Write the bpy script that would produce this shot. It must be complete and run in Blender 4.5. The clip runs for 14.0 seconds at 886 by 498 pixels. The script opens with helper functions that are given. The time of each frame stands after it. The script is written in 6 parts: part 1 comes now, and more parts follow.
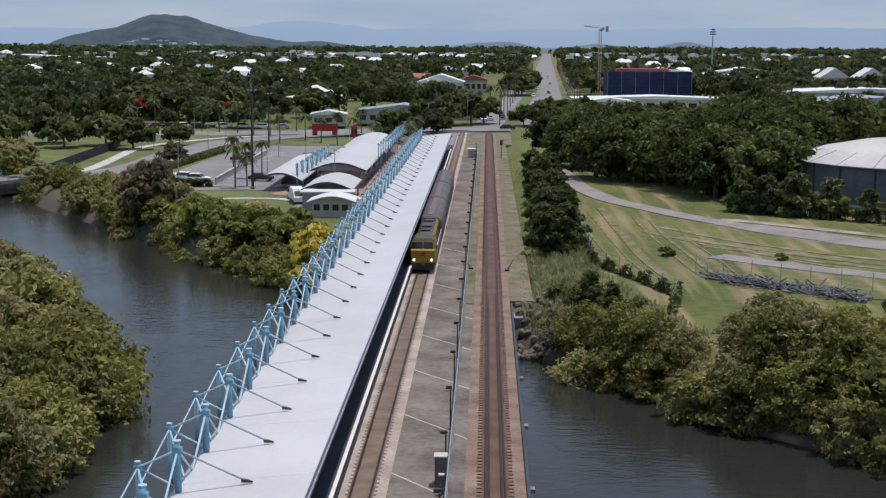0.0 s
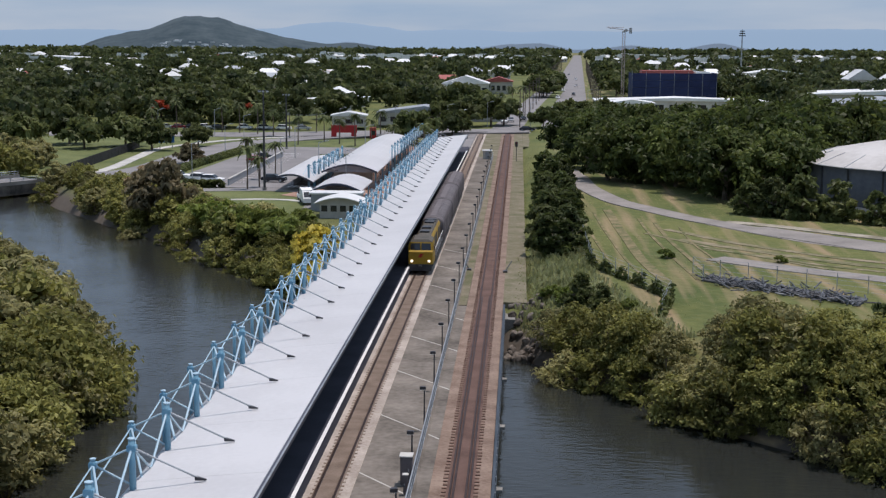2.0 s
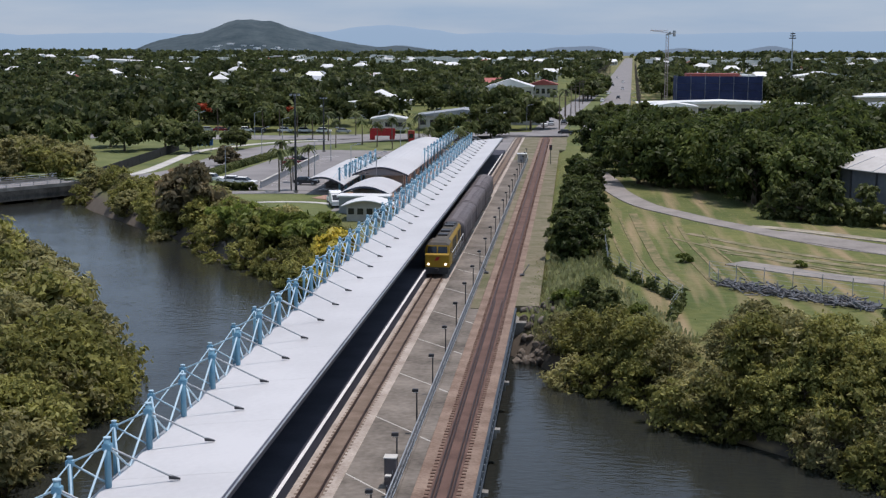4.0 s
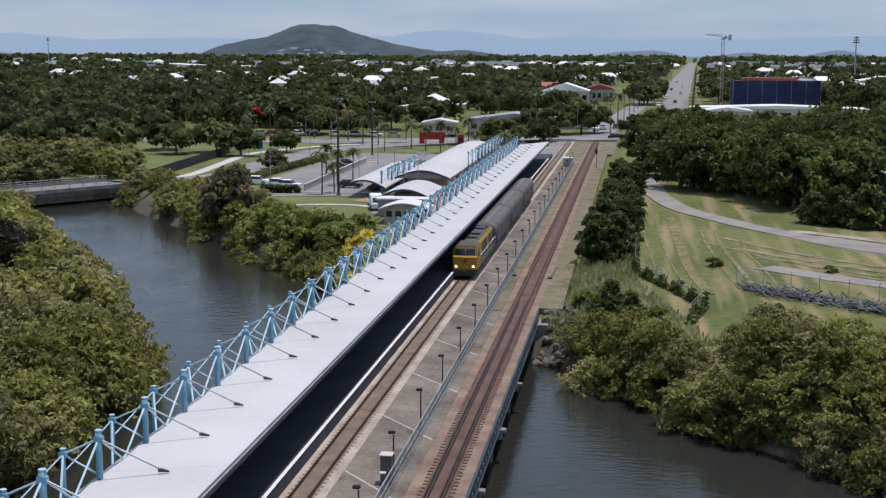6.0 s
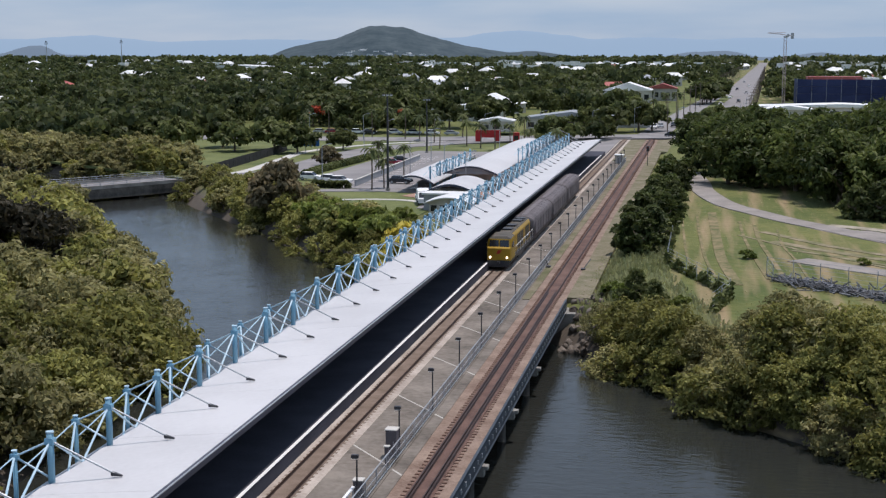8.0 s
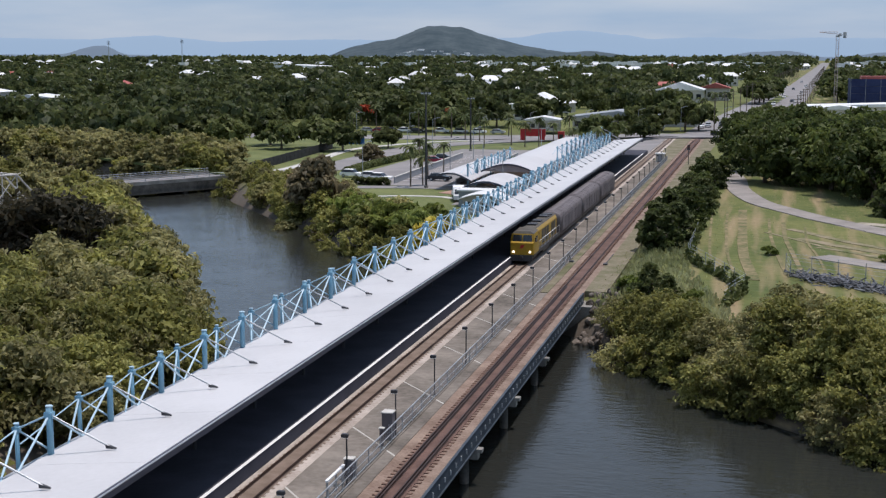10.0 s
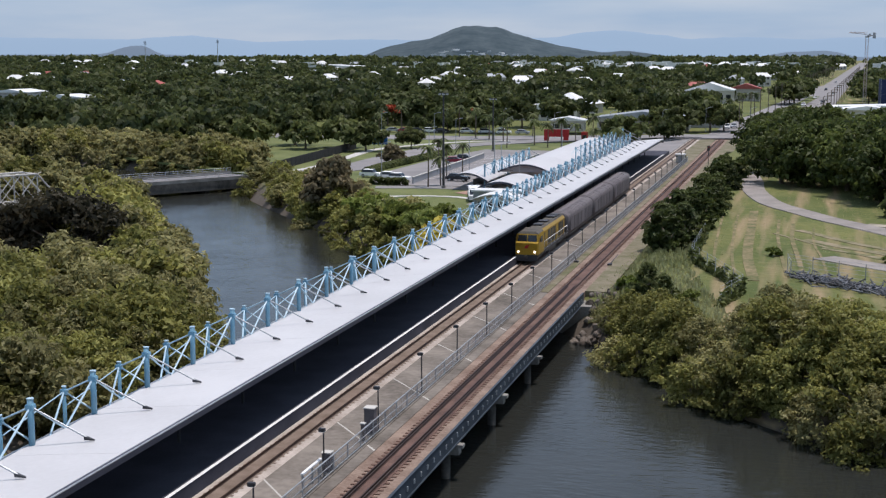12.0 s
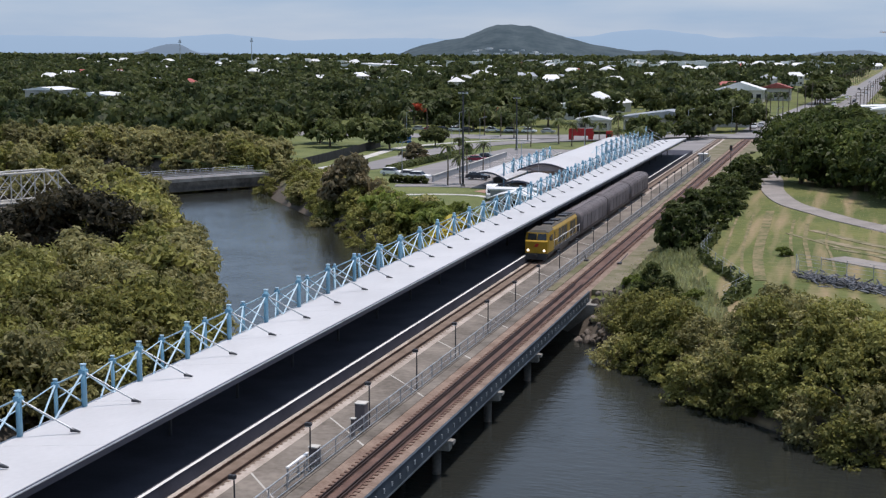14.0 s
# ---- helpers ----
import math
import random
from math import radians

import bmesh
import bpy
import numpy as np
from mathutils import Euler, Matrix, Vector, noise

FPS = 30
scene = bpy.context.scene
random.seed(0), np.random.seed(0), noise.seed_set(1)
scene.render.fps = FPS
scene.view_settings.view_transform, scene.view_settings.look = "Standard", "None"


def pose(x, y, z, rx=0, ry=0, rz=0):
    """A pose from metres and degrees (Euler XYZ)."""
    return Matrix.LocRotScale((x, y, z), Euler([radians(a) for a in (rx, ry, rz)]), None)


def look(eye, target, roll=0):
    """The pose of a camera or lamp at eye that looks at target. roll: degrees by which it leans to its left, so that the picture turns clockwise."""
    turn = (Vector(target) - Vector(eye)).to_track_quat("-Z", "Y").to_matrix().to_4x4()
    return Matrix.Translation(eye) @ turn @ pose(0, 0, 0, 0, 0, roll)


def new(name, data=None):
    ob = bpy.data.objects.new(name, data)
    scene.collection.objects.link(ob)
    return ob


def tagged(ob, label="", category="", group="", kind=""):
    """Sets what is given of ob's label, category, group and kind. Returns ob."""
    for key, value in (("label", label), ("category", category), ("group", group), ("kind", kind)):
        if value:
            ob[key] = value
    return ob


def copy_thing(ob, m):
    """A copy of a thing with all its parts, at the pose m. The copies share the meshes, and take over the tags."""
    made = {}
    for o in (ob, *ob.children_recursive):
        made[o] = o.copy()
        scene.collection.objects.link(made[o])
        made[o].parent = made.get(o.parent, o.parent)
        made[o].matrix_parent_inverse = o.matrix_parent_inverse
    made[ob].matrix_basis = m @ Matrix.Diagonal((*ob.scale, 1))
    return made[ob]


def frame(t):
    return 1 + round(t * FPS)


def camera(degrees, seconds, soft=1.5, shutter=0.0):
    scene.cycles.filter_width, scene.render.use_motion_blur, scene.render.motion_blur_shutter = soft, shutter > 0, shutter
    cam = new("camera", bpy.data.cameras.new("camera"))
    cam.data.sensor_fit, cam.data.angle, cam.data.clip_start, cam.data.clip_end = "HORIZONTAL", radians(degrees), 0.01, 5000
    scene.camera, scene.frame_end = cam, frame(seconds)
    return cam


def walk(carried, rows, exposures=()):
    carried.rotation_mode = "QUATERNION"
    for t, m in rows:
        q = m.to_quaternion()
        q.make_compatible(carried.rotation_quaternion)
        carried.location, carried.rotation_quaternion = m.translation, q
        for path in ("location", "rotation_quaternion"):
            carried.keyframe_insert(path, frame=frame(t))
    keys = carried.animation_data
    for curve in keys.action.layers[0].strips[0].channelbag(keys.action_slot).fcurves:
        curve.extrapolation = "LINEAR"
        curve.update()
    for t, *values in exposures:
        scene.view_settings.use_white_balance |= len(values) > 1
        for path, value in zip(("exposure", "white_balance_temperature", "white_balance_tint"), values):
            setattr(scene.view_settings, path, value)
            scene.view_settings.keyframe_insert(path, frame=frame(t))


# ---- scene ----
cam = camera(37.0, 14.0, 1.3)
PATH = [
    (0, (6.857, 2.643, 24.836), (6.793, 4.618, 24.529), 0.3),
    (0.5, (7.793, 2.579, 24.839), (7.725, 4.554, 24.532), 0.4),
    (1, (8.731, 2.499, 24.851), (8.656, 4.474, 24.543), 0.3),
    (1.5, (9.663, 2.467, 24.858), (9.569, 4.442, 24.552), 0.3),
    (2, (10.598, 2.4, 24.902), (10.486, 4.373, 24.597), 0.3),
    (2.5, (11.606, 2.303, 24.929), (11.476, 4.276, 24.624), 0.2),
    (3, (12.567, 2.243, 24.971), (12.42, 4.214, 24.667), 0.2),
    (5.5, (17.308, 2.01, 25.042), (17.047, 3.97, 24.746), 0.2),
    (6, (18.299, 1.742, 24.957), (18.016, 3.7, 24.662), 0.2),
    (6.5, (19.291, 1.339, 24.798), (18.98, 3.293, 24.503), 0.1),
    (7, (20.393, 0.854, 24.619), (20.043, 2.801, 24.325), 0.0),
    (7.5, (21.489, 0.259, 24.421), (21.116, 2.202, 24.127), -0.0),
    (8, (22.575, -0.379, 24.208), (22.189, 1.561, 23.915), -0.0),
    (10.5, (27.966, -2.573, 23.945), (27.478, -0.656, 23.652), -0.0),
    (11, (28.903, -2.803, 23.994), (28.405, -0.888, 23.701), -0.0),
    (11.5, (29.84, -2.985, 24.088), (29.329, -1.074, 23.795), -0.0),
    (12, (30.715, -3.097, 24.184), (30.191, -1.19, 23.891), -0.0),
    (12.5, (31.521, -3.12, 24.233), (30.984, -1.217, 23.94), 0.0),
    (13, (32.246, -3.072, 24.228), (31.695, -1.172, 23.934), 0.1),
    (13.5, (32.923, -3.074, 24.222), (32.361, -1.177, 23.927), 0.1),
    (14, (33.562, -3.043, 24.217), (32.989, -1.15, 23.922), 0.1),
]
walk(cam, [(t, look(eye, target, roll)) for t, eye, target, roll in PATH], exposures=((0.0, -0.14, 6550, 18), (14.0, 0.05, 6550, 18)))

# ---------- world and sun ----------
SUN_DIR = Vector((0.16, 0.13, 1.0)).normalized()
world = bpy.data.worlds.new("sky")
scene.world = world
world.use_nodes = True
wn, wl = world.node_tree.nodes, world.node_tree.links
wn.clear()
w_out, w_bg = wn.new("ShaderNodeOutputWorld"), wn.new("ShaderNodeBackground")
w_sky = wn.new("ShaderNodeTexSky")
w_sky.sky_type = "NISHITA"
w_sky.sun_disc = False
w_sky.sun_elevation = math.asin(SUN_DIR.z)
w_sky.sun_rotation = math.atan2(SUN_DIR.x, SUN_DIR.y)
w_sky.air_density, w_sky.dust_density, w_sky.ozone_density = 1.2, 0.4, 3.0
w_co, w_map, w_noise, w_ramp, w_mix = (wn.new("ShaderNodeTexCoord"), wn.new("ShaderNodeMapping"), wn.new("ShaderNodeTexNoise"),
                                       wn.new("ShaderNodeValToRGB"), wn.new("ShaderNodeMix"))
w_map.inputs["Scale"].default_value = (1.6, 1.6, 11.0)
w_noise.inputs["Scale"].default_value, w_noise.inputs["Detail"].default_value = 2.2, 6.0
w_ramp.color_ramp.elements[0].position, w_ramp.color_ramp.elements[1].position = 0.38, 0.70
w_ramp.color_ramp.elements[0].color, w_ramp.color_ramp.elements[1].color = (2.75, 4.4, 6.4, 1), (5.0, 6.05, 7.1, 1)
w_mix.data_type = "RGBA"
w_mix.inputs["Factor"].default_value = 0.85
wl.new(w_co.outputs["Generated"], w_map.inputs["Vector"])
wl.new(w_map.outputs["Vector"], w_noise.inputs["Vector"])
wl.new(w_noise.outputs["Fac"], w_ramp.inputs["Fac"])
wl.new(w_ramp.outputs["Color"], w_mix.inputs["B"])
wl.new(w_sky.outputs["Color"], w_mix.inputs["A"])
wl.new(w_mix.outputs["Result"], w_bg.inputs["Color"])
w_bg.inputs["Strength"].default_value = 0.10
wl.new(w_bg.outputs["Background"], w_out.inputs["Surface"])
sun_data = bpy.data.lights.new("sun", "SUN")
sun_data.energy, sun_data.angle, sun_data.color = 3.3, radians(0.6), (1.0, 0.96, 0.9)
sun = new("sun", sun_data)
sun.matrix_world = look(SUN_DIR * 100, (0, 0, 0))
scene.view_settings.exposure = 0.0

# ---------- materials ----------
def mat(name, c1, c2, scale=0.5, fine=8.0, rough=0.8, bump=0.15, metal=0.0, vary=0.0, island=0.0, spec=0.4):
    """Two tones mixed by coarse and fine noise in world metres, with fine relief; vary and island shift the value from piece to piece."""
    m = bpy.data.materials.new(name)
    m.use_nodes = True
    n, l = m.node_tree.nodes, m.node_tree.links
    b = n["Principled BSDF"]
    geo = n.new("ShaderNodeNewGeometry")
    na, nb = n.new("ShaderNodeTexNoise"), n.new("ShaderNodeTexNoise")
    na.inputs["Scale"].default_value, na.inputs["Detail"].default_value = scale, 5
    nb.inputs["Scale"].default_value, nb.inputs["Detail"].default_value = fine, 4
    l.new(geo.outputs["Position"], na.inputs["Vector"])
    l.new(geo.outputs["Position"], nb.inputs["Vector"])
    add = n.new("ShaderNodeMath")
    add.operation = "MULTIPLY_ADD"
    add.inputs[1].default_value = 0.45
    l.new(nb.outputs["Fac"], add.inputs[0])
    l.new(na.outputs["Fac"], add.inputs[2])
    ramp = n.new("ShaderNodeValToRGB")
    e = ramp.color_ramp.elements
    e[0].position, e[0].color, e[1].position, e[1].color = 0.52, (*c1, 1), 0.92, (*c2, 1)
    l.new(add.outputs[0], ramp.inputs["Fac"])
    colour = ramp.outputs["Color"]
    for amount, socket in ((vary, "obj"), (island, "isl")):
        if amount:
            src = n.new("ShaderNodeObjectInfo").outputs["Random"] if socket == "obj" else geo.outputs["Random Per Island"]
            hsv, rng = n.new("ShaderNodeHueSaturation"), n.new("ShaderNodeMapRange")
            rng.inputs["To Min"].default_value, rng.inputs["To Max"].default_value = 1 - amount, 1 + amount
            l.new(src, rng.inputs["Value"])
            l.new(rng.outputs["Result"], hsv.inputs["Value"])
            l.new(colour, hsv.inputs["Color"])
            colour = hsv.outputs["Color"]
    l.new(colour, b.inputs["Base Color"])
    b.inputs["Roughness"].default_value, b.inputs["Metallic"].default_value = rough, metal
    b.inputs["Specular IOR Level"].default_value = spec
    if bump:
        bp = n.new("ShaderNodeBump")
        bp.inputs["Strength"].default_value, bp.inputs["Distance"].default_value = bump, 0.3 / fine
        l.new(nb.outputs["Fac"], bp.inputs["Height"])
        l.new(bp.outputs["Normal"], b.inputs["Normal"])
    return m


def leaf_mat(name, dark, light, patch=0.12, obj=0.25):
    """Foliage: tone by leaf, by patch of the crown and by tree, with light passing through."""
    m = mat(name, dark, light, scale=patch, fine=1.1, rough=0.55, bump=0, vary=obj, island=0.28, spec=0.25)
    n, l = m.node_tree.nodes, m.node_tree.links
    b, out = n["Principled BSDF"], n["Material Output"]
    tr, mx = n.new("ShaderNodeBsdfTranslucent"), n.new("ShaderNodeMixShader")
    l.new(b.inputs["Base Color"].links[0].from_socket, tr.inputs["Color"])
    mx.inputs["Fac"].default_value = 0.45
    l.new(b.outputs["BSDF"], mx.inputs[1])
    l.new(tr.outputs["BSDF"], mx.inputs[2])
    l.new(mx.outputs["Shader"], out.inputs["Surface"])
    return m


def glow_mat(name, colour, strength):
    m = bpy.data.materials.new(name)
    m.use_nodes = True
    b = m.node_tree.nodes["Principled BSDF"]
    b.inputs["Base Color"].default_value = (*colour, 1)
    b.inputs["Emission Color"].default_value = (*colour, 1)
    b.inputs["Emission Strength"].default_value = strength
    return m


M_ROOF = mat("white_sheet_roof", (0.52, 0.51, 0.51), (0.60, 0.59, 0.59), 0.15, 3, 0.45, 0.03)
M_ROOF_EDGE = mat("dark_blue_fascia", (0.05, 0.055, 0.078), (0.085, 0.09, 0.118), 0.3, 6, 0.5, 0.05)
# Soffit colour darkened to deepen the shade under the platform roof.
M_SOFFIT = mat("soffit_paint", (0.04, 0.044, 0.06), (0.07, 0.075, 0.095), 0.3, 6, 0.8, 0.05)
M_BLUE = mat("blue_painted_steel", (0.13, 0.30, 0.42), (0.19, 0.38, 0.50), 0.6, 9, 0.4, 0.04, vary=0.1)
M_BLUE_LIGHT = mat("pale_blue_tube", (0.36, 0.52, 0.62), (0.46, 0.62, 0.70), 0.6, 9, 0.4, 0.03, vary=0.08)
M_STEEL = mat("galvanised_steel", (0.30, 0.32, 0.34), (0.46, 0.48, 0.50), 1.0, 14, 0.45, 0.05, metal=0.4)
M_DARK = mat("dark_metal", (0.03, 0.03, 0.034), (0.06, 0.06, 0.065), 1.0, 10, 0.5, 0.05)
# Asphalt darkened to near-black navy, the roof's shade put into its colour.
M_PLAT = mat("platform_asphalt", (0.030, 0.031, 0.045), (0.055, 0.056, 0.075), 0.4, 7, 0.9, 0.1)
M_WHITE = mat("white_paint", (0.74, 0.74, 0.74), (0.84, 0.84, 0.83), 0.6, 9, 0.6, 0.03)
M_BALLAST = mat("pale_ballast", (0.30, 0.25, 0.21), (0.52, 0.455, 0.40), 0.35, 4.5, 0.95, 0.8)
M_RUST_BALLAST = mat("rusty_ballast", (0.15, 0.095, 0.07), (0.30, 0.22, 0.17), 0.35, 4.5, 0.95, 0.8)
M_RAIL = mat("rusty_rail", (0.030, 0.015, 0.011), (0.065, 0.034, 0.025), 0.8, 12, 0.5, 0.1, metal=0.3)
M_SLEEPER = mat("weathered_sleeper", (0.15, 0.108, 0.08), (0.25, 0.19, 0.15), 0.8, 9, 0.9, 0.3, vary=0.2)
M_DECK = mat("stained_concrete", (0.090, 0.076, 0.062), (0.250, 0.218, 0.185), 0.22, 2.2, 0.9, 0.1)
M_VERGE = mat("weedy_gravel", (0.095, 0.098, 0.040), (0.235, 0.195, 0.140), 0.3, 2.5, 0.95, 0.3)
M_JOINT = mat("pale_joint", (0.42, 0.40, 0.36), (0.55, 0.53, 0.49), 0.5, 8, 0.9, 0.05)
M_GIRDER = mat("grey_blue_girder", (0.022, 0.034, 0.048), (0.052, 0.070, 0.090), 0.4, 5, 0.7, 0.1)
M_CONC = mat("pier_concrete", (0.16, 0.15, 0.135), (0.32, 0.31, 0.285), 0.4, 4, 0.9, 0.15)
# Stained concrete, with the shade under the bridges put into the same dark colour.
M_STAINED_SHADED = mat("water_stained_concrete", (0.045, 0.042, 0.038), (0.13, 0.12, 0.105), 0.5, 4, 0.95, 0.15)
M_ASPHALT = mat("asphalt", (0.19, 0.18, 0.18), (0.265, 0.25, 0.245), 0.12, 3, 0.92, 0.08)
M_PATH = mat("gravel_path", (0.20, 0.18, 0.165), (0.31, 0.28, 0.255), 0.25, 3, 0.95, 0.15)
M_BAREEARTH = mat("pale_bare_earth", (0.085, 0.098, 0.030), (0.29, 0.235, 0.155), 0.45, 1.6, 0.98, 0.2)
M_PALEEARTH = mat("pale_worn_earth", (0.17, 0.15, 0.10), (0.42, 0.37, 0.30), 0.3, 1.8, 0.98, 0.2)
M_PALE = mat("pale_concrete", (0.42, 0.40, 0.37), (0.56, 0.54, 0.50), 0.25, 3, 0.9, 0.08)
M_LAWN = mat("lawn_grass", (0.075, 0.10, 0.028), (0.16, 0.175, 0.06), 0.10, 1.6, 0.95, 0.3)
M_YELLOW = mat("yellow_loco_paint", (0.30, 0.175, 0.010), (0.40, 0.245, 0.018), 0.6, 7, 0.4, 0.03)
M_LOCO_ROOF = mat("sooty_loco_roof", (0.045, 0.04, 0.033), (0.11, 0.095, 0.075), 0.6, 5, 0.7, 0.1)
M_MAROON = mat("dull_wagon_grey", (0.10, 0.088, 0.094), (0.145, 0.128, 0.132), 0.5, 5, 0.8, 0.05)
M_MAROON_ROOF = mat("wagon_roof", (0.125, 0.11, 0.116), (0.175, 0.155, 0.16), 0.5, 5, 0.8, 0.05)
M_GLASS = mat("dark_glass", (0.015, 0.018, 0.022), (0.03, 0.034, 0.04), 0.8, 6, 0.08, 0, spec=0.6)
M_LAMP = glow_mat("lit_headlamp", (1.0, 0.93, 0.75), 1.6)
M_RED = mat("red_paint", (0.34, 0.012, 0.016), (0.46, 0.025, 0.028), 0.6, 7, 0.5, 0.03)
M_BLACKFENCE = mat("black_fence_panel", (0.012, 0.013, 0.014), (0.03, 0.03, 0.032), 0.8, 6, 0.8, 0.1)
M_BARK = mat("bark", (0.10, 0.075, 0.055), (0.21, 0.17, 0.135), 1.2, 9, 0.95, 0.4)
M_ROCK = mat("bank_rock", (0.06, 0.05, 0.042), (0.18, 0.152, 0.125), 0.6, 5, 0.95, 0.4, vary=0.3, island=0.3)
M_MANGROVE = leaf_mat("mangrove_leaf", (0.168, 0.172, 0.048), (0.418, 0.405, 0.128), 0.10)
M_MANGROVE_GREY = leaf_mat("grey_mangrove_leaf", (0.172, 0.164, 0.066), (0.41, 0.378, 0.165), 0.10)
M_MANGROVE_GREEN = leaf_mat("green_mangrove_leaf", (0.132, 0.138, 0.038), (0.345, 0.328, 0.096), 0.10)
M_FIG = leaf_mat("dark_fig_leaf", (0.026, 0.044, 0.012), (0.135, 0.165, 0.045), 0.10)
M_TREE = leaf_mat("park_tree_leaf", (0.045, 0.066, 0.022), (0.155, 0.175, 0.060), 0.10)
M_DARKLEAF = leaf_mat("dark_brown_leaf", (0.022, 0.022, 0.013), (0.075, 0.066, 0.038), 0.2)
M_BROWN_TREE = leaf_mat("brown_tree_leaf", (0.105, 0.092, 0.052), (0.27, 0.225, 0.13), 0.2)
M_BRIGHT = leaf_mat("bright_leaf", (0.110, 0.150, 0.030), (0.29, 0.33, 0.080), 0.2)
M_GOLD = leaf_mat("golden_bloom", (0.48, 0.38, 0.05), (0.78, 0.66, 0.13), 0.3)
M_FLAME = leaf_mat("red_bloom", (0.30, 0.045, 0.02), (0.48, 0.09, 0.04), 0.3)
M_FAR = leaf_mat("far_woods_leaf", (0.026, 0.044, 0.018), (0.130, 0.148, 0.052), 0.075, 0.0)
M_PALM = leaf_mat("palm_frond", (0.070, 0.095, 0.034), (0.17, 0.19, 0.075), 0.2)
# Woods tinted blue-grey, so the base colour carries the haze of distance.
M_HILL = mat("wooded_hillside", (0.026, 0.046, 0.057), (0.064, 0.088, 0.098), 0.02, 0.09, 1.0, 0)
# Distance haze is put into the colour: both ranges glow a flat blue.
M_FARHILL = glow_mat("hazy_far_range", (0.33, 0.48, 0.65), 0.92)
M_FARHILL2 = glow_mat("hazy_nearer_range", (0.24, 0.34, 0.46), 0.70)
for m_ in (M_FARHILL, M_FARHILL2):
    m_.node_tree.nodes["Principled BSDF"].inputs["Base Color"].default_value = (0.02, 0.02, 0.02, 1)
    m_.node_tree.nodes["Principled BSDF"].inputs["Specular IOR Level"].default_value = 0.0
M_TIN = mat("white_tin_roof", (0.62, 0.62, 0.61), (0.80, 0.80, 0.79), 0.05, 0.9, 0.5, 0.03, vary=0.12)
M_GREYTIN = mat("grey_tin_roof", (0.26, 0.28, 0.31), (0.40, 0.42, 0.44), 0.05, 0.9, 0.5, 0.03, vary=0.15)
M_REDTIN = mat("red_tin_roof", (0.30, 0.07, 0.06), (0.40, 0.11, 0.09), 0.05, 0.9, 0.6, 0.03)
M_WALL = mat("rendered_wall", (0.40, 0.38, 0.35), (0.55, 0.53, 0.49), 0.1, 1.5, 0.9, 0.05, vary=0.2)
M_NET = mat("blue_scaffold_net", (0.012, 0.020, 0.075), (0.03, 0.045, 0.13), 0.12, 0.8, 0.8, 0.2)
M_CRANE = mat("crane_paint", (0.36, 0.29, 0.28), (0.48, 0.40, 0.39), 0.3, 3, 0.6, 0.03)
M_RUSTSHEET = mat("rust_streaked_sheet", (0.45, 0.42, 0.39), (0.60, 0.57, 0.54), 0.12, 1.2, 0.6, 0.05)
M_TANKWALL = mat("grey_tank_wall", (0.10, 0.11, 0.13), (0.17, 0.18, 0.20), 0.12, 1.5, 0.7, 0.05)
M_SCRAP = mat("dark_scrap", (0.025, 0.028, 0.034), (0.16, 0.17, 0.19), 1.2, 6, 0.6, 0.3, island=0.5)
M_BLUESIGN = mat("blue_sign", (0.02, 0.12, 0.38), (0.03, 0.16, 0.45), 0.5, 6, 0.5, 0.0)
M_BRICK = mat("red_paving", (0.30, 0.17, 0.12), (0.40, 0.25, 0.19), 0.2, 3, 0.9, 0.05)


# ---------- mesh helpers ----------
def part(name, bm, material, parent=None, label="", smooth=False):
    me = bpy.data.meshes.new(name)
    bm.to_mesh(me)
    bm.free()
    me.materials.append(material)
    if smooth:
        me.polygons.foreach_set("use_smooth", [True] * len(me.polygons))
    ob = new(name, me)
    if parent is not None:
        ob.parent = parent
    if label:
        tagged(ob, label)
    return ob


def again(ob, parent, m):
    """One more object on ob's mesh, under parent at m."""
    o = new(ob.name.split(".")[0], ob.data)
    o.parent = parent
    o.matrix_basis = m
    return o


def thing(name, x, y, z, rz=0, label="", category="", group="", kind=""):
    e = new(name)
    e.matrix_world = pose(x, y, z, 0, 0, rz)
    e.empty_display_size = 0.3
    return tagged(e, label, category, group, kind)


def box(bm, x0, x1, y0, y1, z0, z1, bevel=0.0):
    r = bmesh.ops.create_cube(bm, size=1, matrix=Matrix.Translation(((x0 + x1) / 2, (y0 + y1) / 2, (z0 + z1) / 2)) @ Matrix.Diagonal((x1 - x0, y1 - y0, z1 - z0, 1)))
    if bevel:
        edges = list({e for v in r["verts"] for e in v.link_edges})
        bmesh.ops.bevel(bm, geom=edges, offset=bevel, segments=2, affect="EDGES")
    return bm


def boxed(*a):
    return box(bmesh.new(), *a)


def tube(bm, p, q, r, seg=8, r2=None):
    p, q = Vector(p), Vector(q)
    d = q - p
    m = Matrix.Translation((p + q) / 2) @ d.to_track_quat("Z", "Y").to_matrix().to_4x4()
    bmesh.ops.create_cone(bm, cap_ends=True, segments=seg, radius1=r, radius2=r if r2 is None else r2, depth=d.length, matrix=m)
    return bm


def tubed(p, q, r, seg=8, r2=None):
    return tube(bmesh.new(), p, q, r, seg, r2)


def loft(sections):
    """A closed skin through rings of equal length, capped at both ends."""
    bm = bmesh.new()
    rows = [[bm.verts.new(p) for p in s] for s in sections]
    k = len(rows[0])
    for a, b in zip(rows, rows[1:]):
        for i in range(k):
            bm.faces.new((a[i], a[(i + 1) % k], b[(i + 1) % k], b[i]))
    bm.faces.new(rows[0][::-1])
    bm.faces.new(rows[-1])
    bmesh.ops.recalc_face_normals(bm, faces=bm.faces[:])
    return bm


